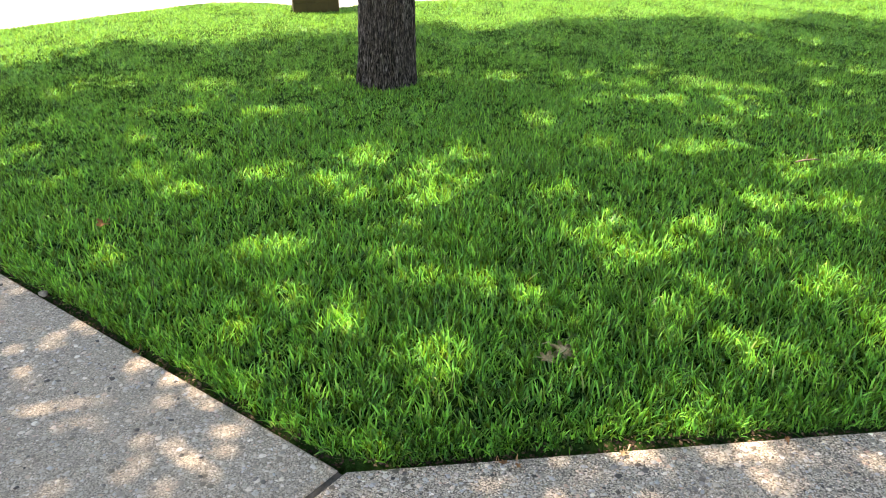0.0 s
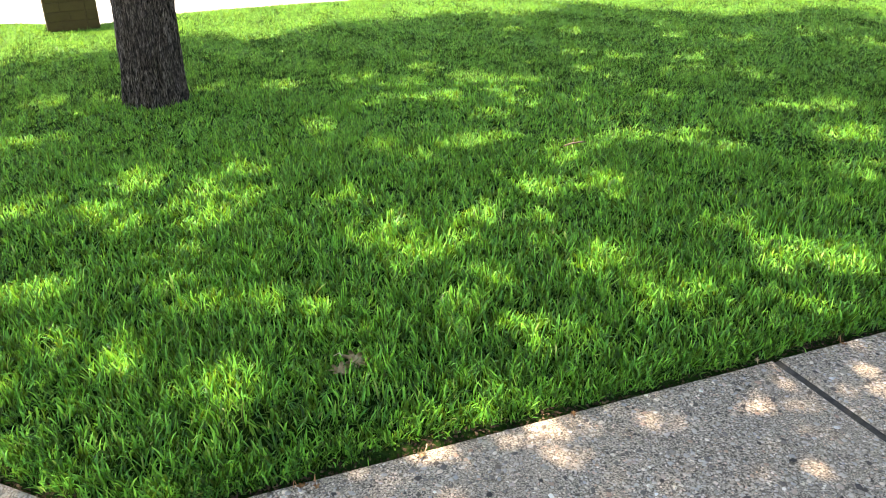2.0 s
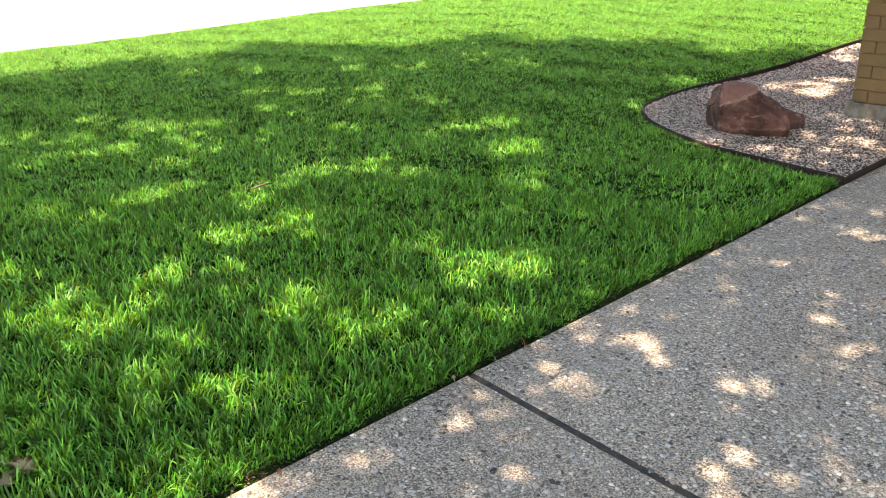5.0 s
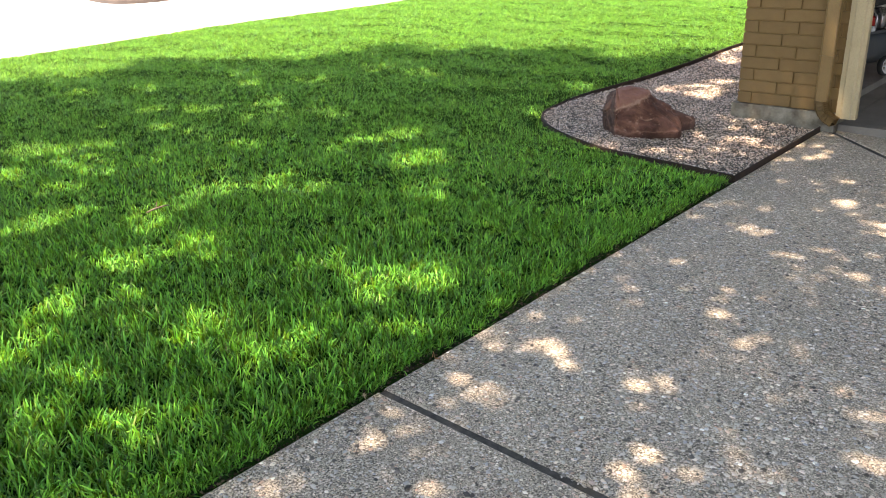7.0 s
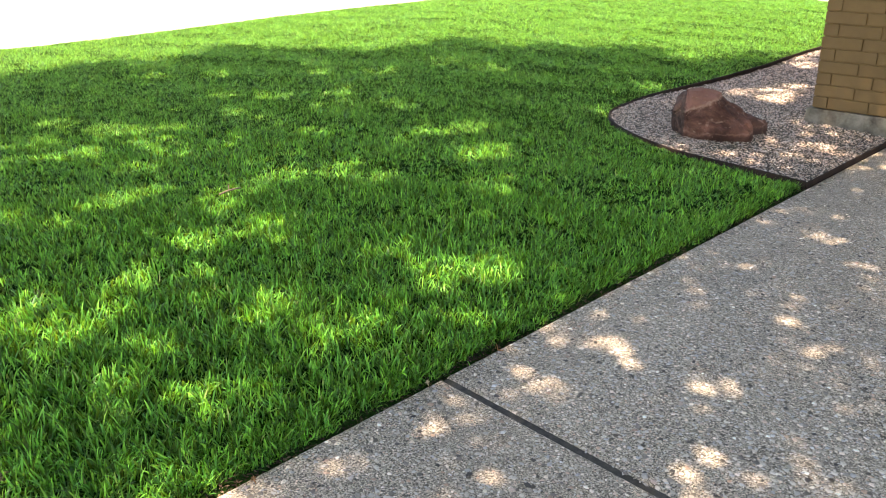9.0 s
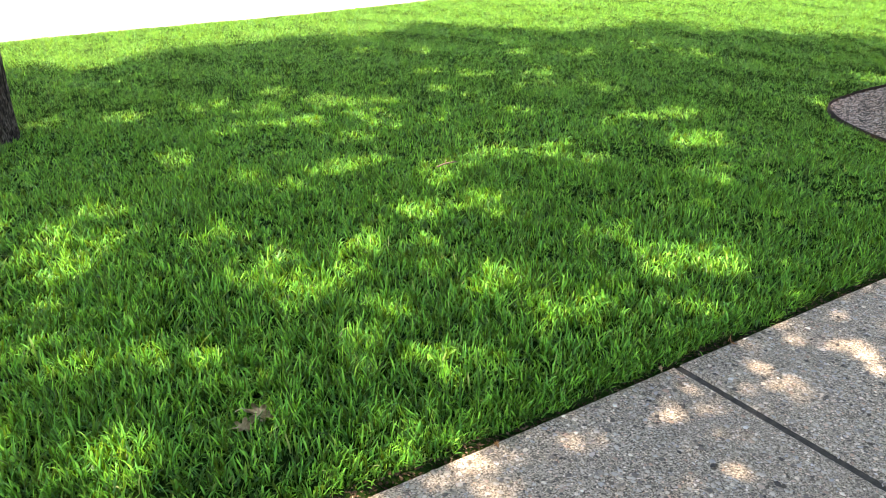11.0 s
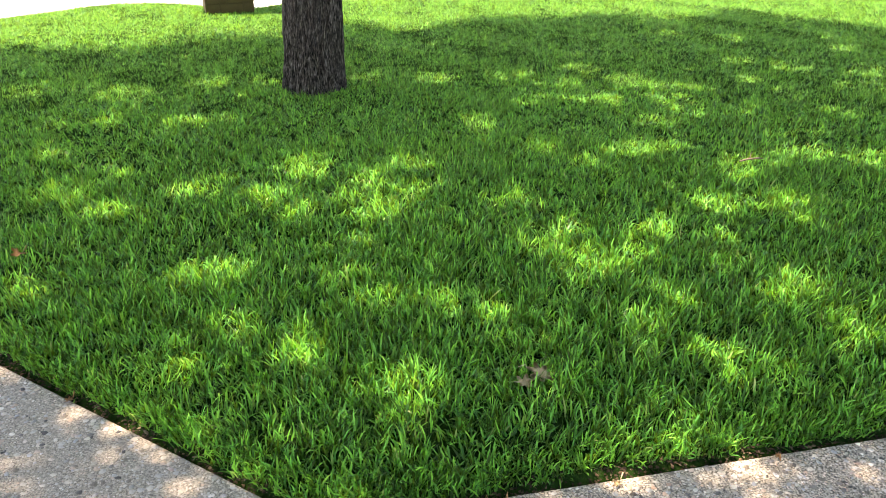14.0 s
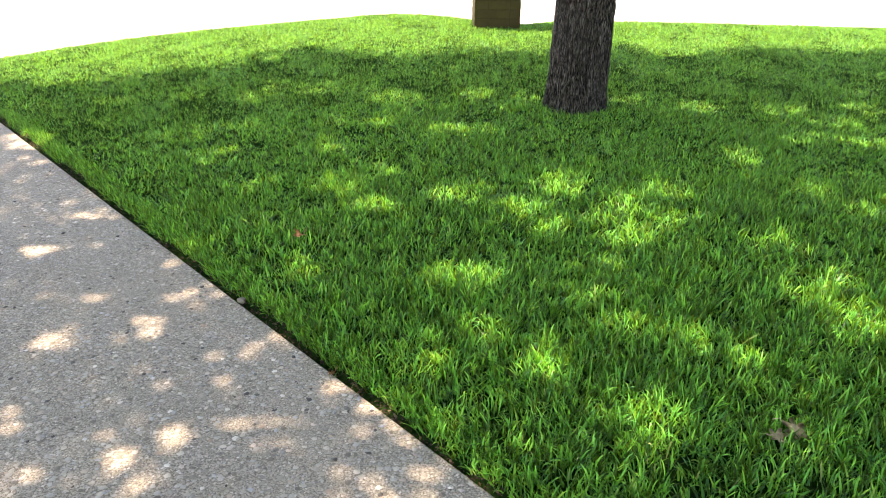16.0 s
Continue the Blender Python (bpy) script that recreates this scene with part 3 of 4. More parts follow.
def build_gravel_bed():
    bm = bmesh.new()
    prism(bm, [(x, y) for x, y in BED], -0.12, -0.012)
    tagged(mesh_object("gravel_bed", bm, M_GRAVEL_BED), "fine gravel base of the planting bed", "gravel bed", kind="structure")
    rng = np.random.default_rng(12)
    n = 135000
    x, y = rng.uniform(4.3, 10.5, n), rng.uniform(0, 1.75, n)
    keep = rng.uniform(0, 1, n) < np.where(x < 6.6, 1.0, 0.45)
    d = line_distance(x, y, BED_CURVE)
    ok = keep & inside(x, y, BED) & (d > 0.014) & (y > 0.03) & ~((x > 5.66) & (y < 0.58))
    x, y = x[ok], y[ok]
    size = rng.uniform(0.007, 0.0155, len(x)) * np.where(x < 6.6, 1.0, 1.4)
    z = RISE * y + rng.uniform(-0.009, 0.006, len(x)) + 0.004 * waves(x, y, 6, 2)
    ob = rock_set("gravel", x, y, z, size, M_GRAVEL, rng, 0.55, smooth=False, under=False)
    tagged(ob, "mixed grey, tan and white river gravel", "gravel", kind="stuff")
    for line, label in ((BED_CURVE, "curved dark brown landscape edging between lawn and gravel"), ([(4.385, 0.012), (4.8, 0.012), (5.2, 0.012), (5.66, 0.012)], "straight dark landscape edging between gravel and driveway")):
        bm = bmesh.new()
        high = 0.024
        sweep(bm, [P(a, b, -0.016 + 0.018 * min(1, max(0, (0.8 - b) / 0.5)) + 0.02 * min(1, max(0, (a - 5.2) / 0.8)) * (b > 0.9)) for a, b in line], [(-0.005, -0.08), (0.005, -0.08), (0.005, high - 0.003), (0.002, high), (-0.002, high), (-0.005, high - 0.003)], [(0, 0, 1)] * len(line))
        tagged(mesh_object("landscape_edging", bm, M_EDGING), label, "edging", group="edging round the gravel bed")


def build_boulder():
    left, deep = Vector((-0.46, 0.888, 0)), Vector((0.888, 0.46, 0))
    block = ((0.20, -0.18, -0.05), (0.215, -0.165, 0.20), (0.205, -0.13, 0.29), (0.29, -0.06, -0.05), (0.315, -0.02, 0.15), (0.275, 0.0, 0.265), (0.24, 0.15, -0.05), (0.24, 0.14, 0.24), (0.19, -0.05, 0.303), (0.075, -0.03, 0.295), (0.06, 0.09, 0.27), (0.0, 0.04, 0.237), (-0.06, 0.05, 0.196), (-0.17, 0.07, 0.142), (0.195, -0.225, 0.075), (0.0, -0.255, 0.085), (-0.19, -0.205, 0.062), (0.18, -0.19, -0.05), (0.0, -0.215, -0.05), (-0.19, -0.17, -0.05), (-0.215, -0.12, 0.045), (-0.1, 0.15, -0.05))
    snout = ((-0.05, 0.0, 0.155), (-0.05, 0.12, 0.17), (-0.19, 0.0, 0.118), (-0.25, 0.05, 0.118), (-0.305, 0.06, 0.080), (-0.285, 0.03, 0.02), (-0.25, -0.01, -0.05), (-0.28, 0.12, -0.05), (-0.28, 0.14, 0.09), (0.0, 0.15, -0.05), (0.0, -0.05, -0.05))
    bm = bmesh.new()
    for corners in (block, snout):
        one = bmesh.new()
        for c in corners:
            one.verts.new(c)
        hull = bmesh.ops.convex_hull(one, input=one.verts)
        bmesh.ops.delete(one, geom=[g for g in hull["geom_interior"] if isinstance(g, bmesh.types.BMVert)], context="VERTS")
        bmesh.ops.bevel(one, geom=list(one.edges), offset=0.014, segments=2, profile=0.5, affect="EDGES")
        bmesh.ops.triangulate(one, faces=one.faces)
        for _ in range(5):
            long_edges = [e for e in one.edges if e.calc_length() > 0.014]
            if not long_edges:
                break
            bmesh.ops.subdivide_edges(one, edges=long_edges, cuts=1)
            bmesh.ops.triangulate(one, faces=one.faces)
        one.normal_update()
        moves = []
        for v in one.verts:
            q = v.co * 5 + Vector((3.1, 0.4, 7.7))
            # A broken upper bed that ends in a jagged step, and a few shallow chips.
            step = v.co.z + 0.35 * v.co.x - 0.265 + 0.035 * noise.noise(v.co * 11) + 0.015 * noise.noise(v.co * 31)
            chip = max(0, noise.noise(q * 1.7 + Vector((5, 5, 5))) - 0.25)
            d = 0.010 * noise.noise(q) + 0.006 * noise.noise(q * 2.9) + 0.003 * noise.noise(q * 7) + 0.0012 * noise.noise(q * 18)
            ledge = noise.noise(Vector((v.co.x * 3, v.co.y * 3, v.co.z * 26)) + Vector((2, 7, 1)))
            crack = max(0, 1 - abs(noise.noise(q * 0.9 + Vector((1, 8, 3)))) * 22)
            moves.append(v.normal * (d - 0.030 * chip - 0.009 * crack + (0.004 if ledge > 0.08 else -0.002) + (0.007 if step > 0 else -0.004)))
        for v, m in zip(one.verts, moves):
            p = v.co + m
            v.co = left * (p.x * 0.96 - 0.008) + deep * p.y + Vector((0, 0, p.z))
        spare = bpy.data.meshes.new("rock")
        one.to_mesh(spare)
        one.free()
        bm.from_mesh(spare)
        bpy.data.meshes.remove(spare)
    ob = mesh_object("boulder", bm, M_ROCK, True)
    ob.location = P(5.00, 0.843, -0.034)
    tagged(ob, "large reddish-brown weathered sandstone boulder on gravel", "boulder")


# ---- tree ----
# Crown openings placed to fit the sun patches in the camera's view: x, y, radius and how much sun comes through.
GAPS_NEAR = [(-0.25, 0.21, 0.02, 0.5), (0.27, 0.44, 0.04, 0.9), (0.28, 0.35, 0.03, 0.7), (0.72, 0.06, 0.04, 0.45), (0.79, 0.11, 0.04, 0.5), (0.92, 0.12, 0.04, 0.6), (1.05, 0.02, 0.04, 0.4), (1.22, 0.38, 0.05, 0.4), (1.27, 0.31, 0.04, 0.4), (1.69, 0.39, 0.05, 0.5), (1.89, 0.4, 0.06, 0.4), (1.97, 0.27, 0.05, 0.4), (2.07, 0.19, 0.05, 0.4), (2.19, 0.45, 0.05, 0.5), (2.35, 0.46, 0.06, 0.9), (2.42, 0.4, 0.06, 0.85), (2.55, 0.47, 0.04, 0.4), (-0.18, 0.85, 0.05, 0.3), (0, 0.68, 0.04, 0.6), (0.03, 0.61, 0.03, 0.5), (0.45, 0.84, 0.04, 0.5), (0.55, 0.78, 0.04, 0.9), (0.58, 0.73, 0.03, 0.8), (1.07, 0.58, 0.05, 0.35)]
# First four are faint openings added to brighten the lawn's near corner.
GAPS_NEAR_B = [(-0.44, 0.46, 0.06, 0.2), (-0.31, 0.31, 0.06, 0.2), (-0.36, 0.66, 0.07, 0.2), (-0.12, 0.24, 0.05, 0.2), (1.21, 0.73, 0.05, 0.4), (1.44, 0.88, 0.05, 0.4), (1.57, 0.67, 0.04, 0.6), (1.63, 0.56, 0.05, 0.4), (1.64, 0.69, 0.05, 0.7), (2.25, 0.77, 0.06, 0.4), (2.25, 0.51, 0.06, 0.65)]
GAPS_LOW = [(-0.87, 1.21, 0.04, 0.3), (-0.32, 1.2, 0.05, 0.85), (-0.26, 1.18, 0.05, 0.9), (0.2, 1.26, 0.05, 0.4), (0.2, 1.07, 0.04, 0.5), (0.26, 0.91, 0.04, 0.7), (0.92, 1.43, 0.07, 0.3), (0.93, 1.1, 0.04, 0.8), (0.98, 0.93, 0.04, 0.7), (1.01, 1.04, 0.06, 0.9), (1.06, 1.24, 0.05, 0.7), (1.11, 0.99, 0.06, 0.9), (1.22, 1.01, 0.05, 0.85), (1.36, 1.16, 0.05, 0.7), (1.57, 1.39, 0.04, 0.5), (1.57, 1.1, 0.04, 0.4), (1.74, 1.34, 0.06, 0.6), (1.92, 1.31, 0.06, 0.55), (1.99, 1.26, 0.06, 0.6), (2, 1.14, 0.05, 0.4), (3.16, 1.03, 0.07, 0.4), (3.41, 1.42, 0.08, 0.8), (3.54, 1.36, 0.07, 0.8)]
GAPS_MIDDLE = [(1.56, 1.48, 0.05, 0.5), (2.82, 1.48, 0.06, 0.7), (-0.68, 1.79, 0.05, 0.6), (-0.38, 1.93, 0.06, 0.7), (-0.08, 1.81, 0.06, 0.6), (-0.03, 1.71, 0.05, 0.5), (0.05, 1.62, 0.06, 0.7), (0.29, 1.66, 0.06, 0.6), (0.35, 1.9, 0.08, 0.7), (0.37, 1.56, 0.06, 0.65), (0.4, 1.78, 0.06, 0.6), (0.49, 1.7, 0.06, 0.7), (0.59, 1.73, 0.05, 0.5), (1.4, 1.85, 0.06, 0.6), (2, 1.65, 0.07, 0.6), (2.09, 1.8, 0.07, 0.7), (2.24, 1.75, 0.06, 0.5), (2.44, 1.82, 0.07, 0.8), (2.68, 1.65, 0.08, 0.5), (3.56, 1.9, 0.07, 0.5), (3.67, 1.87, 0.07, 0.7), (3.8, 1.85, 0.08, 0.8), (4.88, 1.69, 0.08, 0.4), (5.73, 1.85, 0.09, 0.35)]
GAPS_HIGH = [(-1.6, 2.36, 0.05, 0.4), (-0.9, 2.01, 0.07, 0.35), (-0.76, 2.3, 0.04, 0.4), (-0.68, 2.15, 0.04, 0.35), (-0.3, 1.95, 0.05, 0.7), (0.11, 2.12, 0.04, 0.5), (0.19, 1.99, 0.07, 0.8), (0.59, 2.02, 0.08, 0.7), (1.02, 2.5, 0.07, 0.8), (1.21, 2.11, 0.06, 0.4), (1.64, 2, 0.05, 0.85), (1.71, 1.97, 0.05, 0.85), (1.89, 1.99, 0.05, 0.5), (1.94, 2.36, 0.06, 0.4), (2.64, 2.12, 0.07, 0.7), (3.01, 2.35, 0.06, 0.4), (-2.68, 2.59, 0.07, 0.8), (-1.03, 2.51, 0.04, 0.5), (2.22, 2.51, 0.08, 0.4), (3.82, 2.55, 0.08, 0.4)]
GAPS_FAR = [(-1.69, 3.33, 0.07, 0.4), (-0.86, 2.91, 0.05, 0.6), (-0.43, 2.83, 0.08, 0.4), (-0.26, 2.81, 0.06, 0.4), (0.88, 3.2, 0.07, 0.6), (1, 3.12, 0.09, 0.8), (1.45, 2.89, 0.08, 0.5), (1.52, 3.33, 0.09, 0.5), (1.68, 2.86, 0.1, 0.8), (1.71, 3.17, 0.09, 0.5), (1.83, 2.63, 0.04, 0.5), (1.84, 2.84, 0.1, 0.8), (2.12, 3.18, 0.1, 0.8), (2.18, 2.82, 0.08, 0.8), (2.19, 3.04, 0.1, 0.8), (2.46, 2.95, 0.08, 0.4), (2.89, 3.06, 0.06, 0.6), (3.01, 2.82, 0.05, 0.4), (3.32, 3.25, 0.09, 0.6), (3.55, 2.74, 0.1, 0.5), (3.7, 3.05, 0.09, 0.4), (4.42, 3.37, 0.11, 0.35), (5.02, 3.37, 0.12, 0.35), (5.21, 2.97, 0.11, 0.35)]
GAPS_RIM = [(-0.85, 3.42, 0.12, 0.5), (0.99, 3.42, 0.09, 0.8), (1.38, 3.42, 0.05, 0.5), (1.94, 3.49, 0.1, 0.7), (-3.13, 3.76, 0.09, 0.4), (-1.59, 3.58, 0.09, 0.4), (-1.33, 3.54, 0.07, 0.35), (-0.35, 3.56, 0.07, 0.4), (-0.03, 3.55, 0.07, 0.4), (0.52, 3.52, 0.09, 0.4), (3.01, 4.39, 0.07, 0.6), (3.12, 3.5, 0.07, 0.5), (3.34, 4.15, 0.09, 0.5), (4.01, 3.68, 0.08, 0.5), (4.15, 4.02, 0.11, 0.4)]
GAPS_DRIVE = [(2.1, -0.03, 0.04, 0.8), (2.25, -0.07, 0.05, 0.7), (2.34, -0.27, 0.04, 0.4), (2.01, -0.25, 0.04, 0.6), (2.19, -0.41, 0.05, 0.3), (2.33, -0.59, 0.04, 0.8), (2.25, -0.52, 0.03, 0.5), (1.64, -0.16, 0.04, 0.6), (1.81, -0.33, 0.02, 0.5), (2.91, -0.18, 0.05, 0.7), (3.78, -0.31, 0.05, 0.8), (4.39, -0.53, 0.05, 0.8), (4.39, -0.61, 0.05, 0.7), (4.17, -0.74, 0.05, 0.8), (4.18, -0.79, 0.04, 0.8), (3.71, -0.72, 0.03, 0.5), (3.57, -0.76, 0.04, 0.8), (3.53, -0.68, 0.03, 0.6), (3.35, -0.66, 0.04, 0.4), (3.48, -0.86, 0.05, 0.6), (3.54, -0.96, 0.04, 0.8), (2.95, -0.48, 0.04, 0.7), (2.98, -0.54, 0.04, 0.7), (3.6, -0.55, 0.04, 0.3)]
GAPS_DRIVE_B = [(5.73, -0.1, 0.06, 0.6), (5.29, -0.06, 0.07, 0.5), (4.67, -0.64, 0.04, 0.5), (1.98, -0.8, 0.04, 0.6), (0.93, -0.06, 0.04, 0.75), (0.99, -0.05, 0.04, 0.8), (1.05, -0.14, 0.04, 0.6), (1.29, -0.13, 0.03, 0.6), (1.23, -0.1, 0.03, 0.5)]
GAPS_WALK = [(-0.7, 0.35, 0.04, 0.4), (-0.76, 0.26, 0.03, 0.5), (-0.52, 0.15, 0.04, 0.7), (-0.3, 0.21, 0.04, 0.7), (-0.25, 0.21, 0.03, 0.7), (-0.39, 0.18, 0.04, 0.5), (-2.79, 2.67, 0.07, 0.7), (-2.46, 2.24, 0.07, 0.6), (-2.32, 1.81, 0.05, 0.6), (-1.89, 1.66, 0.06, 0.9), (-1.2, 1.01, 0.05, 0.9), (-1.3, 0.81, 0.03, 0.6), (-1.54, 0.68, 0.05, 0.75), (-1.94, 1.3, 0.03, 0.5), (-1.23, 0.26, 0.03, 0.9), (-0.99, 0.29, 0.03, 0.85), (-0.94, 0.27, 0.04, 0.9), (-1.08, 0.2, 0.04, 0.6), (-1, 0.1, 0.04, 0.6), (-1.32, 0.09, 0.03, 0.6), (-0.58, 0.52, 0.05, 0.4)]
# First three are broad, faint openings added to brighten the gravel.
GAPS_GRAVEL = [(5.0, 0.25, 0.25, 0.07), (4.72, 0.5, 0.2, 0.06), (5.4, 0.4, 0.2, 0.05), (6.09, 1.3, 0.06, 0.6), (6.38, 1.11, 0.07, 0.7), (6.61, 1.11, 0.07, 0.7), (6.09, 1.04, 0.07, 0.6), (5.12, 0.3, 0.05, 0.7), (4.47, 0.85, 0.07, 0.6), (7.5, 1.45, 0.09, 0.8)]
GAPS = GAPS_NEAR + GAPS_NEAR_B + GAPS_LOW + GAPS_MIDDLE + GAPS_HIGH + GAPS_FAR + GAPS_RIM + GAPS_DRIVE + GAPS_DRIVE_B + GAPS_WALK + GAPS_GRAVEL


def crown_mask(gx, gy):
    """How far inside the crown's shade a ground point lies (1 at the middle, 0 at the rim)."""
    # Lobes fit the rim to the shade edge in the camera's view.
    lobes = 0.40 * np.exp(-((gx - 4.3) / 0.8) ** 2) - 0.30 * np.exp(-((gx - 2.4) / 0.8) ** 2)
    gy = gy + 0.4 - 0.07 * gx - np.where(gy > 2.0, lobes, 0.0)
    a = np.arctan2(gy / 5.3, (gx - 0.6) / 7.2)
    rim = 1 + 0.04 * np.sin(5 * a + 1) + 0.03 * np.sin(11 * a) + 0.03 * np.sin(23 * a + 2) + 0.02 * np.sin(41 * a)
    return 1 - (abs((gx - 0.6) / 7.2) ** 2.1 + abs(gy / 5.3) ** 2.1) / rim ** 2.1


def build_tree():
    tree = new("oak_tree")
    tree.location = P(*TREE_AT, 0.05)
    tagged(tree, "mature oak tree with ridged grey-brown bark standing in the lawn", "tree")
    base = tree.location
    # Trunk with bark ridges.
    bm = bmesh.new()
    sides, rings = 240, 230
    rows = []
    for j in range(rings + 1):
        z = -0.08 + 1.3 * j / 200 if j <= 200 else 1.22 + 1.4 * (j - 200) / 30
        lean = 0.030 * z
        r = 0.150 + 0.018 * max(0, 1 - z / 1.5) + 0.02 * math.exp(-max(z, 0) / 0.10) + 0.05 * max(0, z - 1.7)
        row = []
        for k in range(sides):
            a = math.tau * k / sides
            q = Vector((math.cos(a) * 2.4, math.sin(a) * 2.4, z * 1.5))
            lump = 0.008 * noise.noise(q) + 0.014 * noise.noise(Vector((math.cos(a) * 1.1, math.sin(a) * 1.1, z * 0.5 + 4)))
            w = a + 0.10 * noise.noise(Vector((math.cos(a) * 3, math.sin(a) * 3, z * 2.2)))
            f = Vector((math.cos(w) * 8.5, math.sin(w) * 8.5, z * 4.0))
            ridge = 1 - abs(noise.noise(f)) * 2.2
            crack = 0.5 * noise.noise(Vector((math.cos(a) * 14, math.sin(a) * 14, z * 22)))
            rr = r * 0.985 + lump + 0.016 * ridge + 0.006 * crack - 0.006
            row.append(bm.verts.new(base + Vector((math.cos(a) * rr + lean, math.sin(a) * rr, z))))
        rows.append(row)
    for a, b in zip(rows, rows[1:]):
        for k in range(sides):
            bm.faces.new((a[k], a[(k + 1) % sides], b[(k + 1) % sides], b[k]))
    part("trunk", bm, M_BARK, tree, smooth=True)
    # Limbs fan out to carry the wide crown.
    rng = random.Random(4)
    fork = base + Vector((0.08, 0, 2.45))
    for k in range(9):
        a = math.tau * (k + rng.uniform(-0.2, 0.2)) / 9
        reach = Vector((math.cos(a) * 3.9 - 0.3, math.sin(a) * 3.2 - 2.0, rng.uniform(3.2, 4.4)))
        pts, n = [], 9
        for i in range(n):
            t = i / (n - 1)
            wob = Vector((rng.uniform(-1, 1), rng.uniform(-1, 1), rng.uniform(-1, 1))) * 0.3 * t
            pts.append(fork + Vector((reach.x * t ** 1.15, reach.y * t ** 1.15, reach.z * t ** 0.8)) + wob)
        bm = bmesh.new()
        tube(bm, pts, [0.055 * (1 - 0.85 * i / (n - 1)) for i in range(n)], 9)
        for s in range(5):
            o = pts[3 + s]
            tip = o + Vector((rng.uniform(-1.2, 1.2), rng.uniform(-1.2, 1.2), rng.uniform(0.2, 1.1)))
            tube(bm, [o, (o + tip) / 2 + Vector((0, 0, 0.15)), tip], [0.016, 0.010, 0.004], 6)
        part("limb", bm, M_BARK, tree, smooth=True)
    # Unseen crown: small leaves in loose sprays, with openings fitted to the sun patches in the camera's view.
    g = np.random.default_rng(31)
    step = 0.118
    cx, cy = np.meshgrid(np.arange(-6.2, 8.2, step), np.arange(-6.6, 6.0, step))
    cx, cy = cx.ravel() + g.uniform(-0.09, 0.09, cx.size), cy.ravel() + g.uniform(-0.09, 0.09, cx.size)
    inner = crown_mask(cx, cy)
    ok = inner > g.uniform(-0.04, 0.07, len(cx))
    cx, cy, inner = cx[ok], cy[ok], inner[ok]
    per = 26
    # Sprays hang lower near the trunk, added to deepen the shade there.
    hz = 5.2 - 1.3 * np.exp(-((cx - 0.9) ** 2 + (cy - 3.0) ** 2) / 3.0) + 2.4 * np.sqrt(np.clip(inner, 0, 1)) * g.uniform(0.1, 1.0, len(cx))
    n = len(cx) * per
    gx, gy = np.repeat(cx, per) + g.normal(0, 0.10, n), np.repeat(cy, per) + g.normal(0, 0.10, n)
    h = np.repeat(hz, per) + g.normal(0, 0.16, n)
    ragged = 1 + 0.22 * waves(gx, gy, 9, 41) + 0.25 * waves(gx, gy, 24, 42)
    flecks = waves(gx, gy, 8, 77)
    kept = np.where((flecks > np.quantile(flecks, 0.965)) & (gy > 0.15) & (gx < 3.7), 0.30, 1.0)
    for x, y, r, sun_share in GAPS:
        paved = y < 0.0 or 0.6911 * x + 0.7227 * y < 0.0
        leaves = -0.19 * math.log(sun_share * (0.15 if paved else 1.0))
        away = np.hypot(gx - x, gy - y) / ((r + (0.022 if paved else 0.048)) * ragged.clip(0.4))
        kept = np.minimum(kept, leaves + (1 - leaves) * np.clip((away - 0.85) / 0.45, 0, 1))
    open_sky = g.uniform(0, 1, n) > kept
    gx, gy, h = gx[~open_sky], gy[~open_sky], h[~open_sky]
    n = len(gx)
    z = RISE * gy + 0.06
    c = np.stack((gx + SUN_TO.x / SUN_TO.z * h, gy + SUN_TO.y / SUN_TO.z * h, z + h), -1)
    az, pitch, roll = g.uniform(0, math.tau, n), g.normal(0, 0.5, n), g.normal(0, 0.5, n)
    length, width = g.uniform(0.075, 0.12, n), g.uniform(0.046, 0.072, n)
    along = np.stack((np.cos(az) * np.cos(pitch), np.sin(az) * np.cos(pitch), np.sin(pitch)), -1)
    side = np.stack((-np.sin(az) * np.cos(roll), np.cos(az) * np.cos(roll), np.sin(roll)), -1)
    a, s = along * length[:, None] / 2, side * width[:, None] / 2
    verts = np.stack((c - a, c + a * 0.15 + s, c + a, c + a * 0.15 - s), 1).reshape(-1, 3)
    crown = big_mesh("crown", verts, np.arange(n * 4), np.full(n, 4), M_LEAF)
    crown.parent = tree
    crown.matrix_parent_inverse = tree.matrix_basis.inverted()
    tagged(crown, "wide leafy crown of small green oak leaves", kind="stuff")


# ---- garage corner of the house ----
FACE = 5.70
BRICK_L, BRICK_H, BRICK_D, COURSE, BOND = 0.246, 0.069, 0.09, 0.0762, 0.254
LEDGE = 0.113


def brick_mesh(length, material, depth=BRICK_D, height=BRICK_H):
    bm = bmesh.new()
    box(bm, 0, depth, -length, 0, 0, height, 0.0035)
    ob = mesh_object("brick", bm, material)
    me = ob.data
    bpy.data.objects.remove(ob)
    return me


def lay(parent, me, x, y, z, turn=0.0, rng=None):
    ob = new("brick", me)
    ob.parent = parent
    ob.matrix_parent_inverse = parent.matrix_basis.inverted()
    j = (rng.uniform(-1, 1) * 0.0015, rng.uniform(-1, 1) * 0.001) if rng else (0, 0)
    ob.matrix_basis = pose(x + j[0], y, z + j[1], 0, 0, turn)
    return ob


def wall_box(name, x0, x1, y0, y1, z0, z1, material, label, category="wall"):
    bm = bmesh.new()
    box(bm, x0, x1, y0, y1, z0, z1)
    return tagged(mesh_object(name, bm, material), label, category, kind="structure")


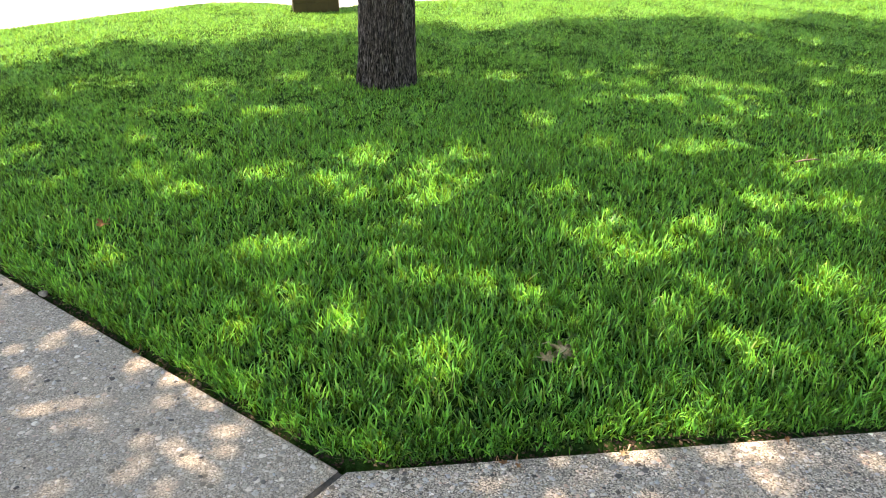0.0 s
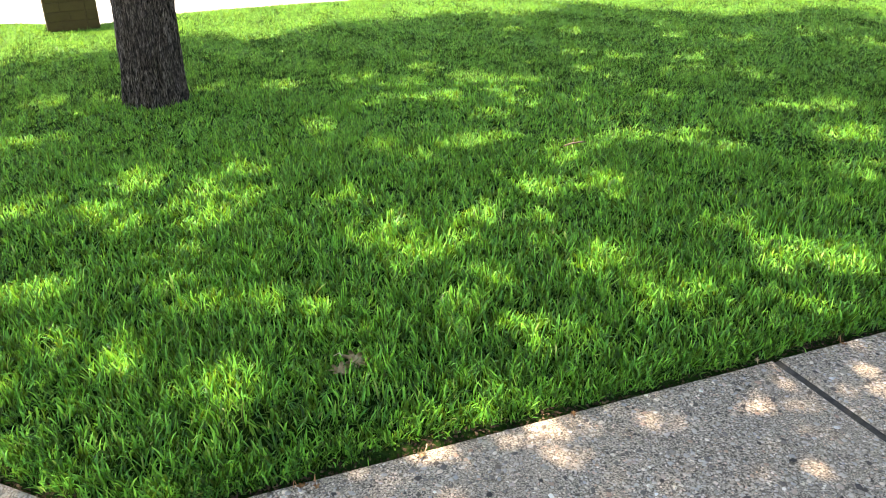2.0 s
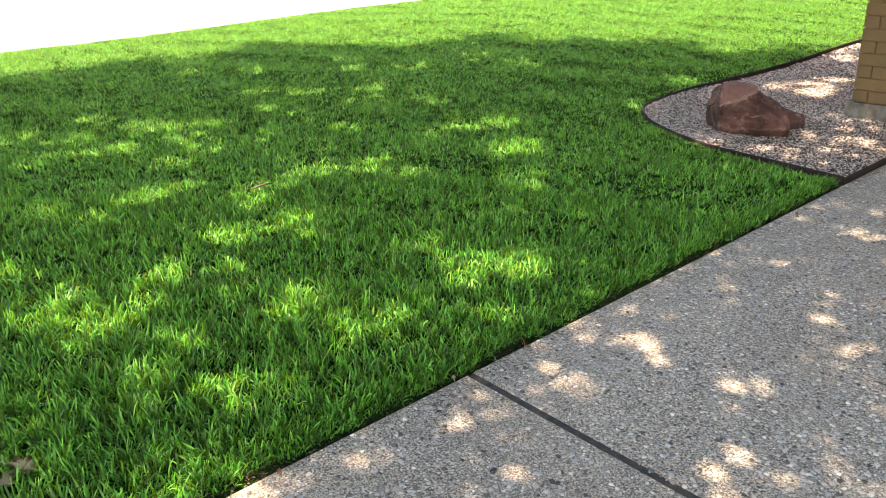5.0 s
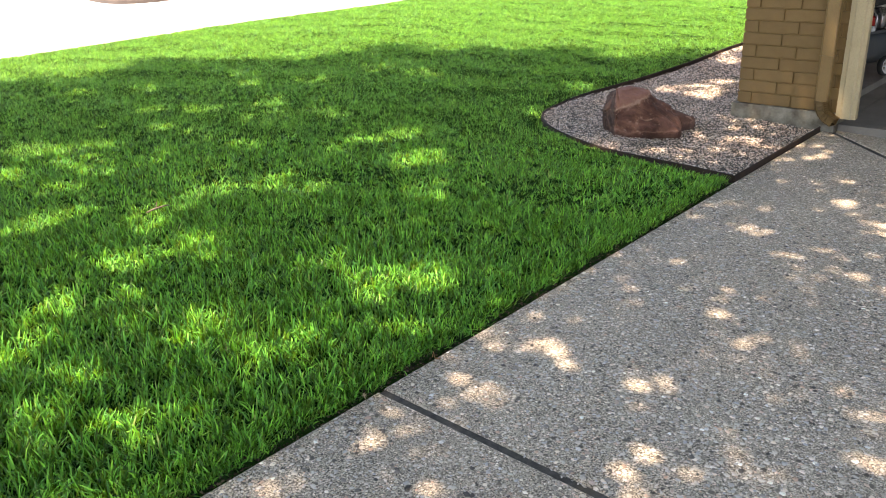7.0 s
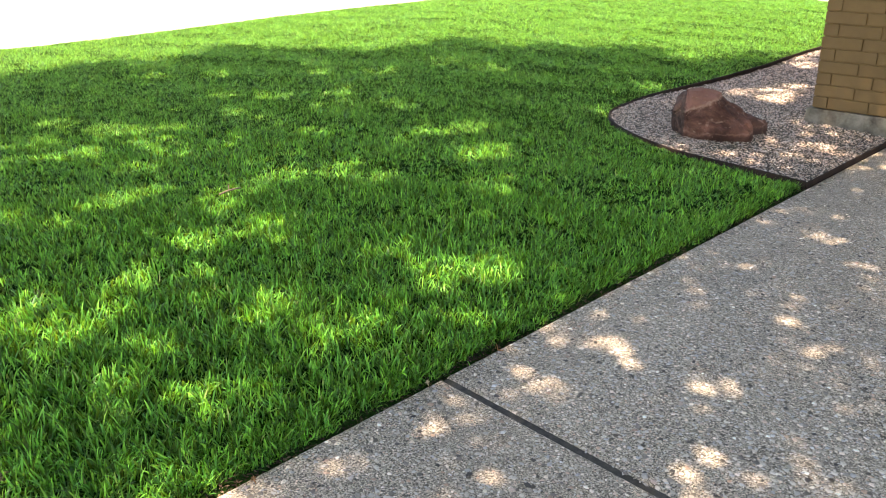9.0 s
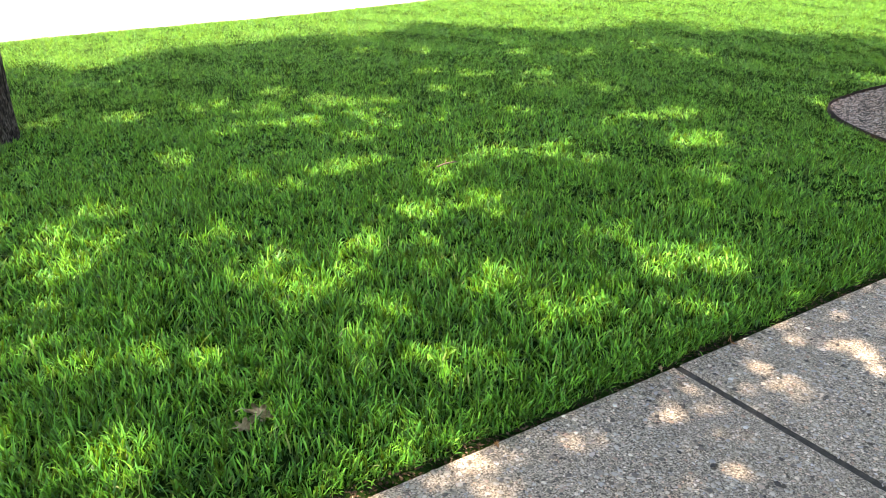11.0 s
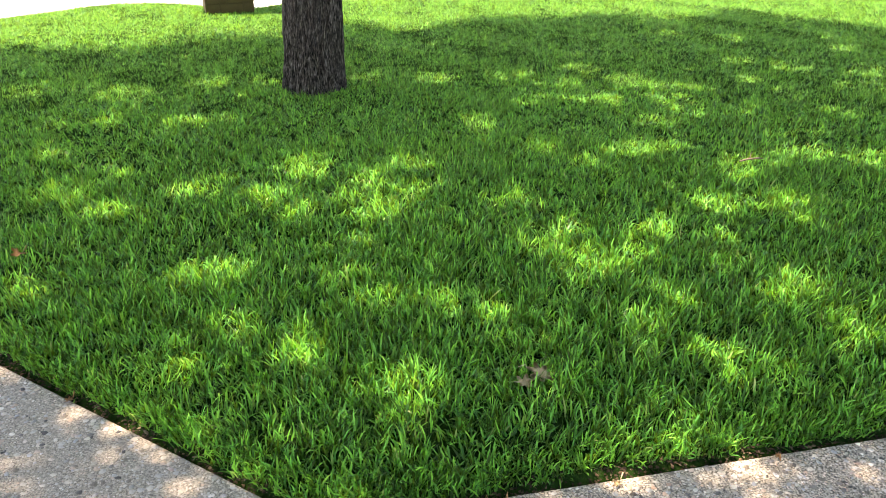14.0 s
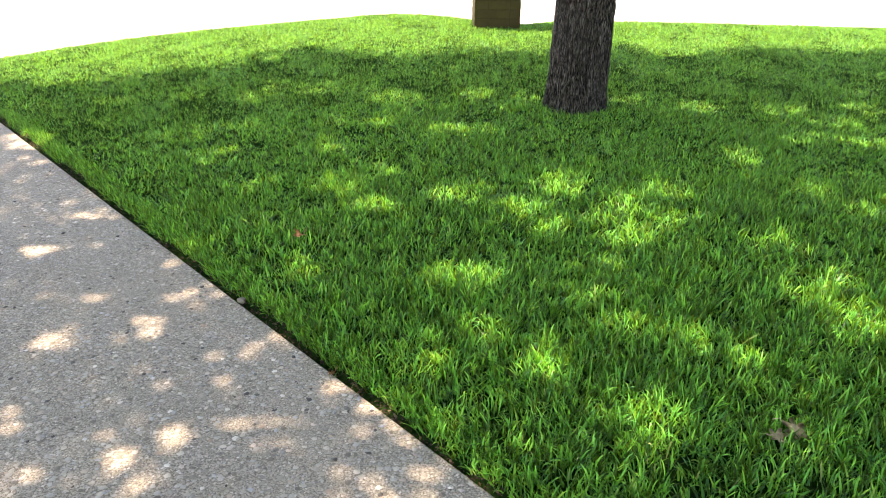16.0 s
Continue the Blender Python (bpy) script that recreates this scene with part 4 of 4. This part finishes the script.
def build_house():
    top, in_y, far = 2.60, 0.40, 11.5
    wall_box("foundation", FACE - 0.018, FACE + 0.25, -0.062, 0.60, -0.12, LEDGE - 0.003, M_FOUND, "bare grey concrete foundation ledge", "foundation")
    wall_box("foundation_side", FACE + 0.253, far, 0.37, 0.60, -0.12, LEDGE - 0.003, M_FOUND, "bare grey concrete foundation of the side wall", "foundation")
    front = wall_box("wall_front", FACE + 0.008, FACE + 0.20, -0.058, 0.564, LEDGE, top, M_MORTAR, "tan painted brick garage pier")
    side = wall_box("wall_side", FACE + 0.203, far, in_y, 0.560, LEDGE, top, M_MORTAR, "tan painted brick side wall of the garage")
    wall_box("wall_inner", FACE + 0.21, far, in_y - 0.012, in_y - 0.003, 0.02, top, M_INSIDE, "plain plaster inside the garage")
    wall_box("wall_back", far + 0.003, far + 0.15, -6.2, 0.56, -0.1, top, M_INSIDE, "plain back wall of the garage")
    wall_box("wall_far", FACE + 0.02, far, -6.2, -6.0, -0.1, top, M_INSIDE, "plain far wall of the garage")
    wall_box("wall_front_far", FACE + 0.012, FACE + 0.2, -5.997, -5.2, -0.1, top, M_MORTAR, "tan painted brick pier past the garage door")
    wall_box("wall_header", FACE + 0.012, FACE + 0.2, -5.197, -0.19, 2.12, top, M_MORTAR, "wall above the garage door")
    wall_box("ceiling", FACE + 0.203, far, -5.997, in_y - 0.015, top - 0.06, top - 0.01, M_INSIDE, "plain garage ceiling", "ceiling")
    bm = bmesh.new()
    v = [bm.verts.new(p) for p in ((5.15, 1.1, 2.62), (12.1, 1.1, 2.62), (12.1, -6.8, 2.62), (5.15, -6.8, 2.62), (8.6, -2.8, 4.2))]
    for f in ((0, 1, 4), (1, 2, 4), (2, 3, 4), (3, 0, 4), (3, 2, 1, 0)):
        bm.faces.new([v[i] for i in f])
    tagged(mesh_object("roof", bm, M_ROOF), "dark shingled garage roof", "roof", kind="structure")
    # Garage floor, its front lip, and the raised ledge along the wall.
    bm = bmesh.new()
    box(bm, FACE + 0.04, far, -5.99, -0.066, -0.12, 0.035, 0.008)
    box(bm, FACE + 0.255, far, -0.0645, in_y - 0.015, -0.12, 0.034)
    tagged(mesh_object("floor", bm, M_FLOOR), "dull grey concrete garage floor", "floor", kind="structure")
    wall_box("floor_ledge", FACE + 0.30, far, 0.06, in_y - 0.016, 0.036, 0.085, M_FLOOR, "low concrete ledge along the garage wall", "ledge")
    # Bricks, course by course.
    rng = random.Random(8)
    meshes = {}

    def brick(length):
        key = round(length, 3)
        if key not in meshes:
            meshes[key] = brick_mesh(key, M_BRICK)
        return meshes[key]

    left, right = 0.572, -0.058
    for c in range(int((top - LEDGE) / COURSE)):
        z = LEDGE + c * COURSE + 0.004
        y = left
        first = BRICK_L if c % 2 else 0.090
        length = first
        while y - 0.03 > right:
            length = min(length, y - right)
            lay(front, brick(length), FACE, y, z, 0, rng)
            y -= length + 0.008
            length = BRICK_L
        x = FACE + (0.100 if c % 2 else 0.254)
        for _ in range(6 if z < 1.6 else 0):
            lay(side, brick(BRICK_L), x + BRICK_L, left, z, -90, rng)
            x += BOND
    # Cream casing of the garage door.
    bm = bmesh.new()
    outline = [(FACE - 0.012, -0.062), (FACE - 0.012, -0.090), (FACE - 0.022, -0.094), (FACE - 0.022, -0.146), (FACE - 0.014, -0.154), (FACE - 0.014, -0.178), (FACE + 0.03, -0.178), (FACE + 0.03, -0.062)]
    low = [bm.verts.new((x, y, 0.085)) for x, y in outline]
    high = [bm.verts.new((x, y, 2.12)) for x, y in outline]
    bm.faces.new(low), bm.faces.new(high[::-1])
    for i in range(len(outline)):
        j = (i + 1) % len(outline)
        bm.faces.new((low[j], low[i], high[i], high[j]))
    bmesh.ops.recalc_face_normals(bm, faces=bm.faces)
    tagged(mesh_object("trim", bm, M_TRIM), "cream painted casing of the open garage door", "trim", kind="structure")


def build_downspout():
    spout = new("downspout")
    spout.location = (FACE - 0.04, 0.022, 0.1)
    tagged(spout, "tan painted metal downspout fixed to the brick corner", "downspout")
    w, d = 0.039, 0.030
    section = []
    for sx, sy in ((-1, -1), (1, -1), (1, 1), (-1, 1)):
        section += [(sx * (w - 0.006), sy * d), (sx * w, sy * (d - 0.006))] if sx * sy > 0 else [(sx * w, sy * (d - 0.006)), (sx * (w - 0.006), sy * d)]
    ribbed = [(a * 0.93, b * 0.93) for a, b in section]
    x, y = FACE - d - 0.006, 0.022
    bm = bmesh.new()
    pts = [(x, y, z) for z in (0.185, 0.45, 0.452, 1.2, 2.55)]
    sweep(bm, pts, section, [(1, 0, 0)] * len(pts))
    part("pipe", bm, M_SPOUT, spout)
    # Elbow turning out over the driveway, crimped along its bend.
    bm = bmesh.new()
    way = Vector((-0.22, -1.0, 0)).normalized()
    pts, ups = [], []
    for i in range(25):
        a = radians(68) * i / 24
        r = 0.115
        p = Vector((x, y, 0.185)) + way * r * (1 - math.cos(a)) + Vector((0, 0, -r * math.sin(a)))
        pts.append(p)
        ups.append((-way * math.cos(a) - Vector((0, 0, math.sin(a)))) * -1)
    end = (pts[-1] - pts[-2]).normalized()
    pts.append(pts[-1] + end * 0.03)
    ups.append(ups[-1])
    rings = []
    for i, p in enumerate(pts):
        t = (pts[min(i + 1, len(pts) - 1)] - pts[max(i - 1, 0)]).normalized()
        up = Vector(ups[i])
        side_v = t.cross(up).normalized()
        up = side_v.cross(t)
        k = 1.0 if i % 3 else 0.92
        rings.append([bm.verts.new(p + side_v * a * k + up * b * k) for a, b in section])
    for a, b in zip(rings, rings[1:]):
        for j in range(8):
            bm.faces.new((a[j], a[(j + 1) % 8], b[(j + 1) % 8], b[j]))
    bmesh.ops.solidify(bm, geom=bm.faces, thickness=0.0025)
    part("elbow", bm, M_SPOUT, spout, "crimped outlet elbow")
    for z in (0.46, 1.7):
        bm = bmesh.new()
        box(bm, x - d - 0.003, FACE - 0.001, y - w - 0.003, y + w + 0.003, z, z + 0.022 if z > 1 else z + 0.004)
        part("strap", bm, M_SPOUT, spout)


def build_compressor():
    cx, cy, z0 = 7.15, 0.265, 0.086
    thing = new("air_compressor")
    thing.location = (cx, cy, z0)
    tagged(thing, "dark grey portable air compressor with white-hubbed wheels", "air compressor")
    bm = bmesh.new()
    pts, radii = [], []
    for t, r in ((-0.30, 0.02), (-0.292, 0.06), (-0.27, 0.095), (-0.235, 0.118), (-0.19, 0.125), (0.19, 0.125), (0.235, 0.118), (0.27, 0.095), (0.292, 0.06), (0.30, 0.02)):
        pts.append((cx + t, cy + 0.02, z0 + 0.215))
        radii.append(r)
    tube(bm, pts, radii, 28)
    part("tank", bm, M_GREY, thing, smooth=True)
    for sy in (-1, 1):
        wx, wy, wz, r = cx - 0.17, cy + sy * 0.125, z0 + 0.078, 0.078
        bm = bmesh.new()
        prof = [(-0.020, 0.74), (-0.020, 0.93), (-0.013, 1.0), (0.013, 1.0), (0.020, 0.93), (0.020, 0.74)]
        rings = [[bm.verts.new((wx + r * k * math.cos(a), wy + o, wz + r * k * math.sin(a))) for o, k in prof] for a in (math.tau * i / 28 for i in range(28))]
        for a, b in zip(rings, rings[1:] + rings[:1]):
            for j in range(6):
                bm.faces.new((a[j], a[(j + 1) % 6], b[(j + 1) % 6], b[j]))
        bmesh.ops.recalc_face_normals(bm, faces=bm.faces)
        tyre = part("tyre", bm, M_BLACK, thing, smooth=True)
        bm = bmesh.new()
        hy = wy + sy * 0.013
        tube(bm, [(wx, hy - 0.010, wz), (wx, hy + 0.010, wz)], [r * 0.25, r * 0.25], 16)
        for i in range(5):
            a = math.tau * i / 5
            tube(bm, [(wx, hy, wz), (wx + r * 0.72 * math.cos(a), hy, wz + r * 0.72 * math.sin(a))], [0.010, 0.008], 6)
        rim = [(wx + r * 0.73 * math.cos(math.tau * i / 24), hy, wz + r * 0.73 * math.sin(math.tau * i / 24)) for i in range(25)]
        tube(bm, rim, [0.009] * 25, 8)
        part("hub", bm, M_WHITE, tyre, "white spoked plastic hub")
    bm = bmesh.new()
    box(bm, cx + 0.13, cx + 0.17, cy - 0.09, cy + 0.13, z0, z0 + 0.11, 0.006)
    part("foot", bm, M_BLACK, thing)
    bm = bmesh.new()
    box(bm, cx - 0.22, cx + 0.20, cy - 0.08, cy + 0.12, z0 + 0.325, z0 + 0.343, 0.004)
    part("motor_plate", bm, M_GREY, thing)
    bm = bmesh.new()
    tube(bm, [(cx + 0.02, cy + 0.02, z0 + 0.42), (cx + 0.18, cy + 0.02, z0 + 0.42)], [0.06, 0.06], 24)
    part("motor", bm, M_BLACK, thing, smooth=False)
    bm = bmesh.new()
    box(bm, cx - 0.14, cx - 0.07, cy - 0.02, cy + 0.06, z0 + 0.344, z0 + 0.434, 0.01)
    head = part("pump_head", bm, M_CAST, thing)
    for i in range(6):
        bm = bmesh.new()
        box(bm, cx - 0.15, cx - 0.06, cy - 0.03, cy + 0.07, z0 + 0.435 + i * 0.012, z0 + 0.441 + i * 0.012)
        part("fin", bm, M_CAST, head)
    bm = bmesh.new()
    box(bm, cx - 0.03, cx + 0.025, cy + 0.03, cy + 0.085, z0 + 0.37, z0 + 0.45, 0.012)
    part("belt_guard", bm, M_RED, thing, "red pressure control cover")
    bm = bmesh.new()
    tube(bm, [(cx - 0.10, cy + 0.0, z0 + 0.508), (cx - 0.10, cy, z0 + 0.525), (cx - 0.10, cy, z0 + 0.565), (cx - 0.10, cy, z0 + 0.58)], [0.03, 0.085, 0.10, 0.09], 24)
    part("air_filter", bm, M_BLACK, thing)
    bm = bmesh.new()
    tube(bm, [(cx + 0.02, cy + 0.09, z0 + 0.36), (cx + 0.02, cy + 0.115, z0 + 0.36)], [0.022, 0.022], 20)
    part("gauge", bm, M_WHITE, thing)
    for i in range(3):
        bm = bmesh.new()
        o = cx - 0.12 + i * 0.06
        tube(bm, [(o, cy + 0.075, z0 + 0.345), (o + 0.01, cy + 0.12, z0 + 0.37), (o + 0.015, cy + 0.125, z0 + 0.44), (o, cy + 0.08, z0 + 0.50)], [0.007] * 4, 8)
        part("copper_line", bm, M_METAL, thing, smooth=True)
    thing.rotation_euler = (0, 0, radians(160))


def build_fuel_can():
    cx, cy, z0 = 8.05, 0.115, 0.086
    can = new("fuel_can")
    can.location = (cx, cy, z0)
    tagged(can, "red plastic fuel can on the garage floor", "fuel can")
    bm = bmesh.new()
    box(bm, cx - 0.12, cx + 0.12, cy - 0.15, cy + 0.12, z0, z0 + 0.17, 0.03)
    part("body", bm, M_RED, can, smooth=True)
    bm = bmesh.new()
    tube(bm, [(cx, cy - 0.11, z0 + 0.16), (cx, cy - 0.09, z0 + 0.22), (cx, cy + 0.03, z0 + 0.22), (cx, cy + 0.05, z0 + 0.16)], [0.014] * 4, 10)
    part("handle", bm, M_RED, can, smooth=True)
    bm = bmesh.new()
    tube(bm, [(cx, cy + 0.085, z0 + 0.16), (cx, cy + 0.09, z0 + 0.20)], [0.026, 0.024], 16)
    part("cap", bm, M_BLACK, can)


def build_pillar():
    """Brick mailbox pillar at the street edge of the lawn."""
    pillar = new("mailbox_pillar")
    z0 = P(*PILLAR_AT, 0.02).z
    pillar.location = (*PILLAR_AT, z0)
    pillar.rotation_euler = (0, 0, radians(6))
    tagged(pillar, "square brown brick mailbox pillar at the street edge", "mailbox pillar")
    bpy.context.view_layer.update()
    m = pillar.matrix_basis.copy()
    half = 0.205
    bm = bmesh.new()
    box(bm, -half + 0.004, half - 0.004, -half + 0.004, half - 0.004, -0.06, 1.15, 0.0, m)
    part("core", bm, M_PILLAR_MORTAR, pillar)
    bm = bmesh.new()
    box(bm, -half - 0.03, half + 0.03, -half - 0.03, half + 0.03, 1.151, 1.21, 0.012, m)
    part("cap", bm, M_FOUND, pillar, "pale concrete cap")
    bm = bmesh.new()
    box(bm, -half - 0.012, -half + 0.004, -0.11, 0.11, 0.78, 0.98, 0.004, m)
    part("mailbox_door", bm, M_BLACK, pillar)
    long_me, short_me = brick_mesh(0.188, M_PILLAR), brick_mesh(0.118, M_PILLAR)
    rng = random.Random(3)
    for c in range(15):
        for k in range(4):
            turn = Matrix.Rotation(k * math.pi / 2, 4, "Z")
            for off, me in ((0.0, long_me), (0.194, short_me)) if c % 2 else ((0.0, short_me), (0.124, long_me)):
                ob = new("brick", me)
                ob.parent = pillar
                ob.matrix_basis = turn @ pose(-half, half - off, c * 0.0762 + rng.uniform(-0.001, 0.001))


# ---- litter on the lawn and paving ----
def lobed_leaf(name, x, y, h, size, turn, tilt, material, label, seed):
    rng = random.Random(seed)
    bm = bmesh.new()
    n = 40
    ring = []
    for i in range(n):
        a = math.tau * i / n
        lobe = 0.46 + 0.54 * abs(math.cos(3.5 * a)) ** 1.3
        r = size * 0.5 * lobe * (1 + rng.uniform(-0.06, 0.06))
        px, py = r * math.cos(a) * 1.25, r * math.sin(a) * 0.85
        ring.append(bm.verts.new((px, py, 0.10 * size * math.sin(a * 2 + seed) + 0.9 * py * py / size)))
    mid = bm.verts.new((0, 0, -0.04 * size))
    for i in range(n):
        bm.faces.new((mid, ring[i], ring[(i + 1) % n]))
    bmesh.ops.solidify(bm, geom=bm.faces, thickness=0.0012)
    tube(bm, [(size * 0.55, 0, 0), (size * 0.75, 0.01 * size, 0.02), (size * 0.95, 0.05 * size, 0.0)], [0.0014, 0.0012, 0.001], 5)
    ob = mesh_object(name, bm, material, True)
    ob.matrix_basis = Matrix.Translation(P(x, y, h)) @ pose(0, 0, 0, tilt, tilt * 0.6, turn)
    tagged(ob, label, "fallen leaf", group="fallen leaves")


def build_litter():
    lobed_leaf("oak_leaf", 0.585, 0.345, 0.052, 0.062, 30, 20, M_DRY, "dry grey-brown lobed oak leaf caught in the grass", 1)
    lobed_leaf("oak_leaf", 0.640, 0.372, 0.056, 0.068, 160, -28, M_DRY, "dry grey-brown lobed oak leaf caught in the grass", 2)
    lobed_leaf("oak_leaf", -0.896, 1.34, 0.098, 0.062, 80, 22, M_ORANGE, "small curled orange dry leaf in the grass", 5)
    rng = random.Random(14)
    for x, y in ((1.13, -0.012), (0.43, -0.03), (0.40, -0.018), (0.70, -0.02), (2.05, -0.015), (-0.62, 0.585), (1.75, 0.01)):
        lobed_leaf("leaf_scrap", x, y, 0.006, rng.uniform(0.018, 0.032), rng.uniform(0, 360), 8, M_DRY if rng.random() < 0.5 else M_ORANGE, "small brown dry leaf scrap at the paving edge", rng.randint(3, 90))
    bm = bmesh.new()
    tube(bm, [P(2.00, 1.66, 0.10), P(2.04, 1.665, 0.105), P(2.09, 1.655, 0.11), P(2.12, 1.67, 0.10)], [0.004, 0.0045, 0.004, 0.002], 6)
    tube(bm, [P(2.05, 1.665, 0.107), P(2.07, 1.69, 0.125)], [0.003, 0.0015], 5)
    tagged(mesh_object("twig", bm, M_TWIG, True), "short dead brown twig lying on the grass", "twig")
    bm = bmesh.new()
    bmesh.ops.create_icosphere(bm, subdivisions=3, radius=1.0)
    for v in bm.verts:
        k = 1 + 0.35 * noise.noise(v.co * 1.6) + 0.18 * noise.noise(v.co * 4.5)
        v.co = Vector((v.co.x * 0.016, v.co.y * 0.012, v.co.z * 0.011)) * k
    ob = mesh_object("stone_chip", bm, M_FOUND)
    ob.location = P(-1.015, 0.985, 0.008)
    tagged(ob, "small pale concrete chip at the lawn edge", "stone chip")


def build_crumbs():
    """Crumbs of soil and dead thatch in the trimmed strip between lawn and paving."""
    rng = np.random.default_rng(44)
    n = 9000
    a, b = rng.uniform(0.02, 4.35, n), rng.uniform(0.004, 0.05, n)
    front = rng.uniform(0, 1, n) < 0.55
    x, y = np.where(front, a, U[0] * a - V[0] * b), np.where(front, b, U[1] * a - V[1] * b)
    d = lawn_depth(x, y)
    x, y, d = x[d > 0.001], y[d > 0.001], d[d > 0.001]
    size = 0.003 + 0.010 * rng.uniform(0, 1, len(x)) ** 2
    m = mat_stones("thatch_crumbs", [(0.0, (0.020, 0.013, 0.008)), (0.5, (0.065, 0.042, 0.024)), (0.85, (0.13, 0.085, 0.05)), (1.0, (0.24, 0.18, 0.11))], 0.95)
    ob = rock_set("soil_crumbs", x, y, soil_height(d) + RISE * y + 0.002, size, m, rng, 0.6, smooth=False, under=False)
    tagged(ob, "brown crumbs of soil and dead thatch along the trimmed lawn edge", "soil crumbs", kind="stuff")


KERB_LINE, KERB_Z = build_ground()
build_far_lawn(KERB_LINE, KERB_Z)
build_soil()
build_driveway()
build_crumbs()
build_gravel_bed()
build_boulder()
build_tree()
build_downspout()
build_compressor()
build_fuel_can()
build_litter()
build_pillar()
build_house()
build_pebbles()
build_grass()
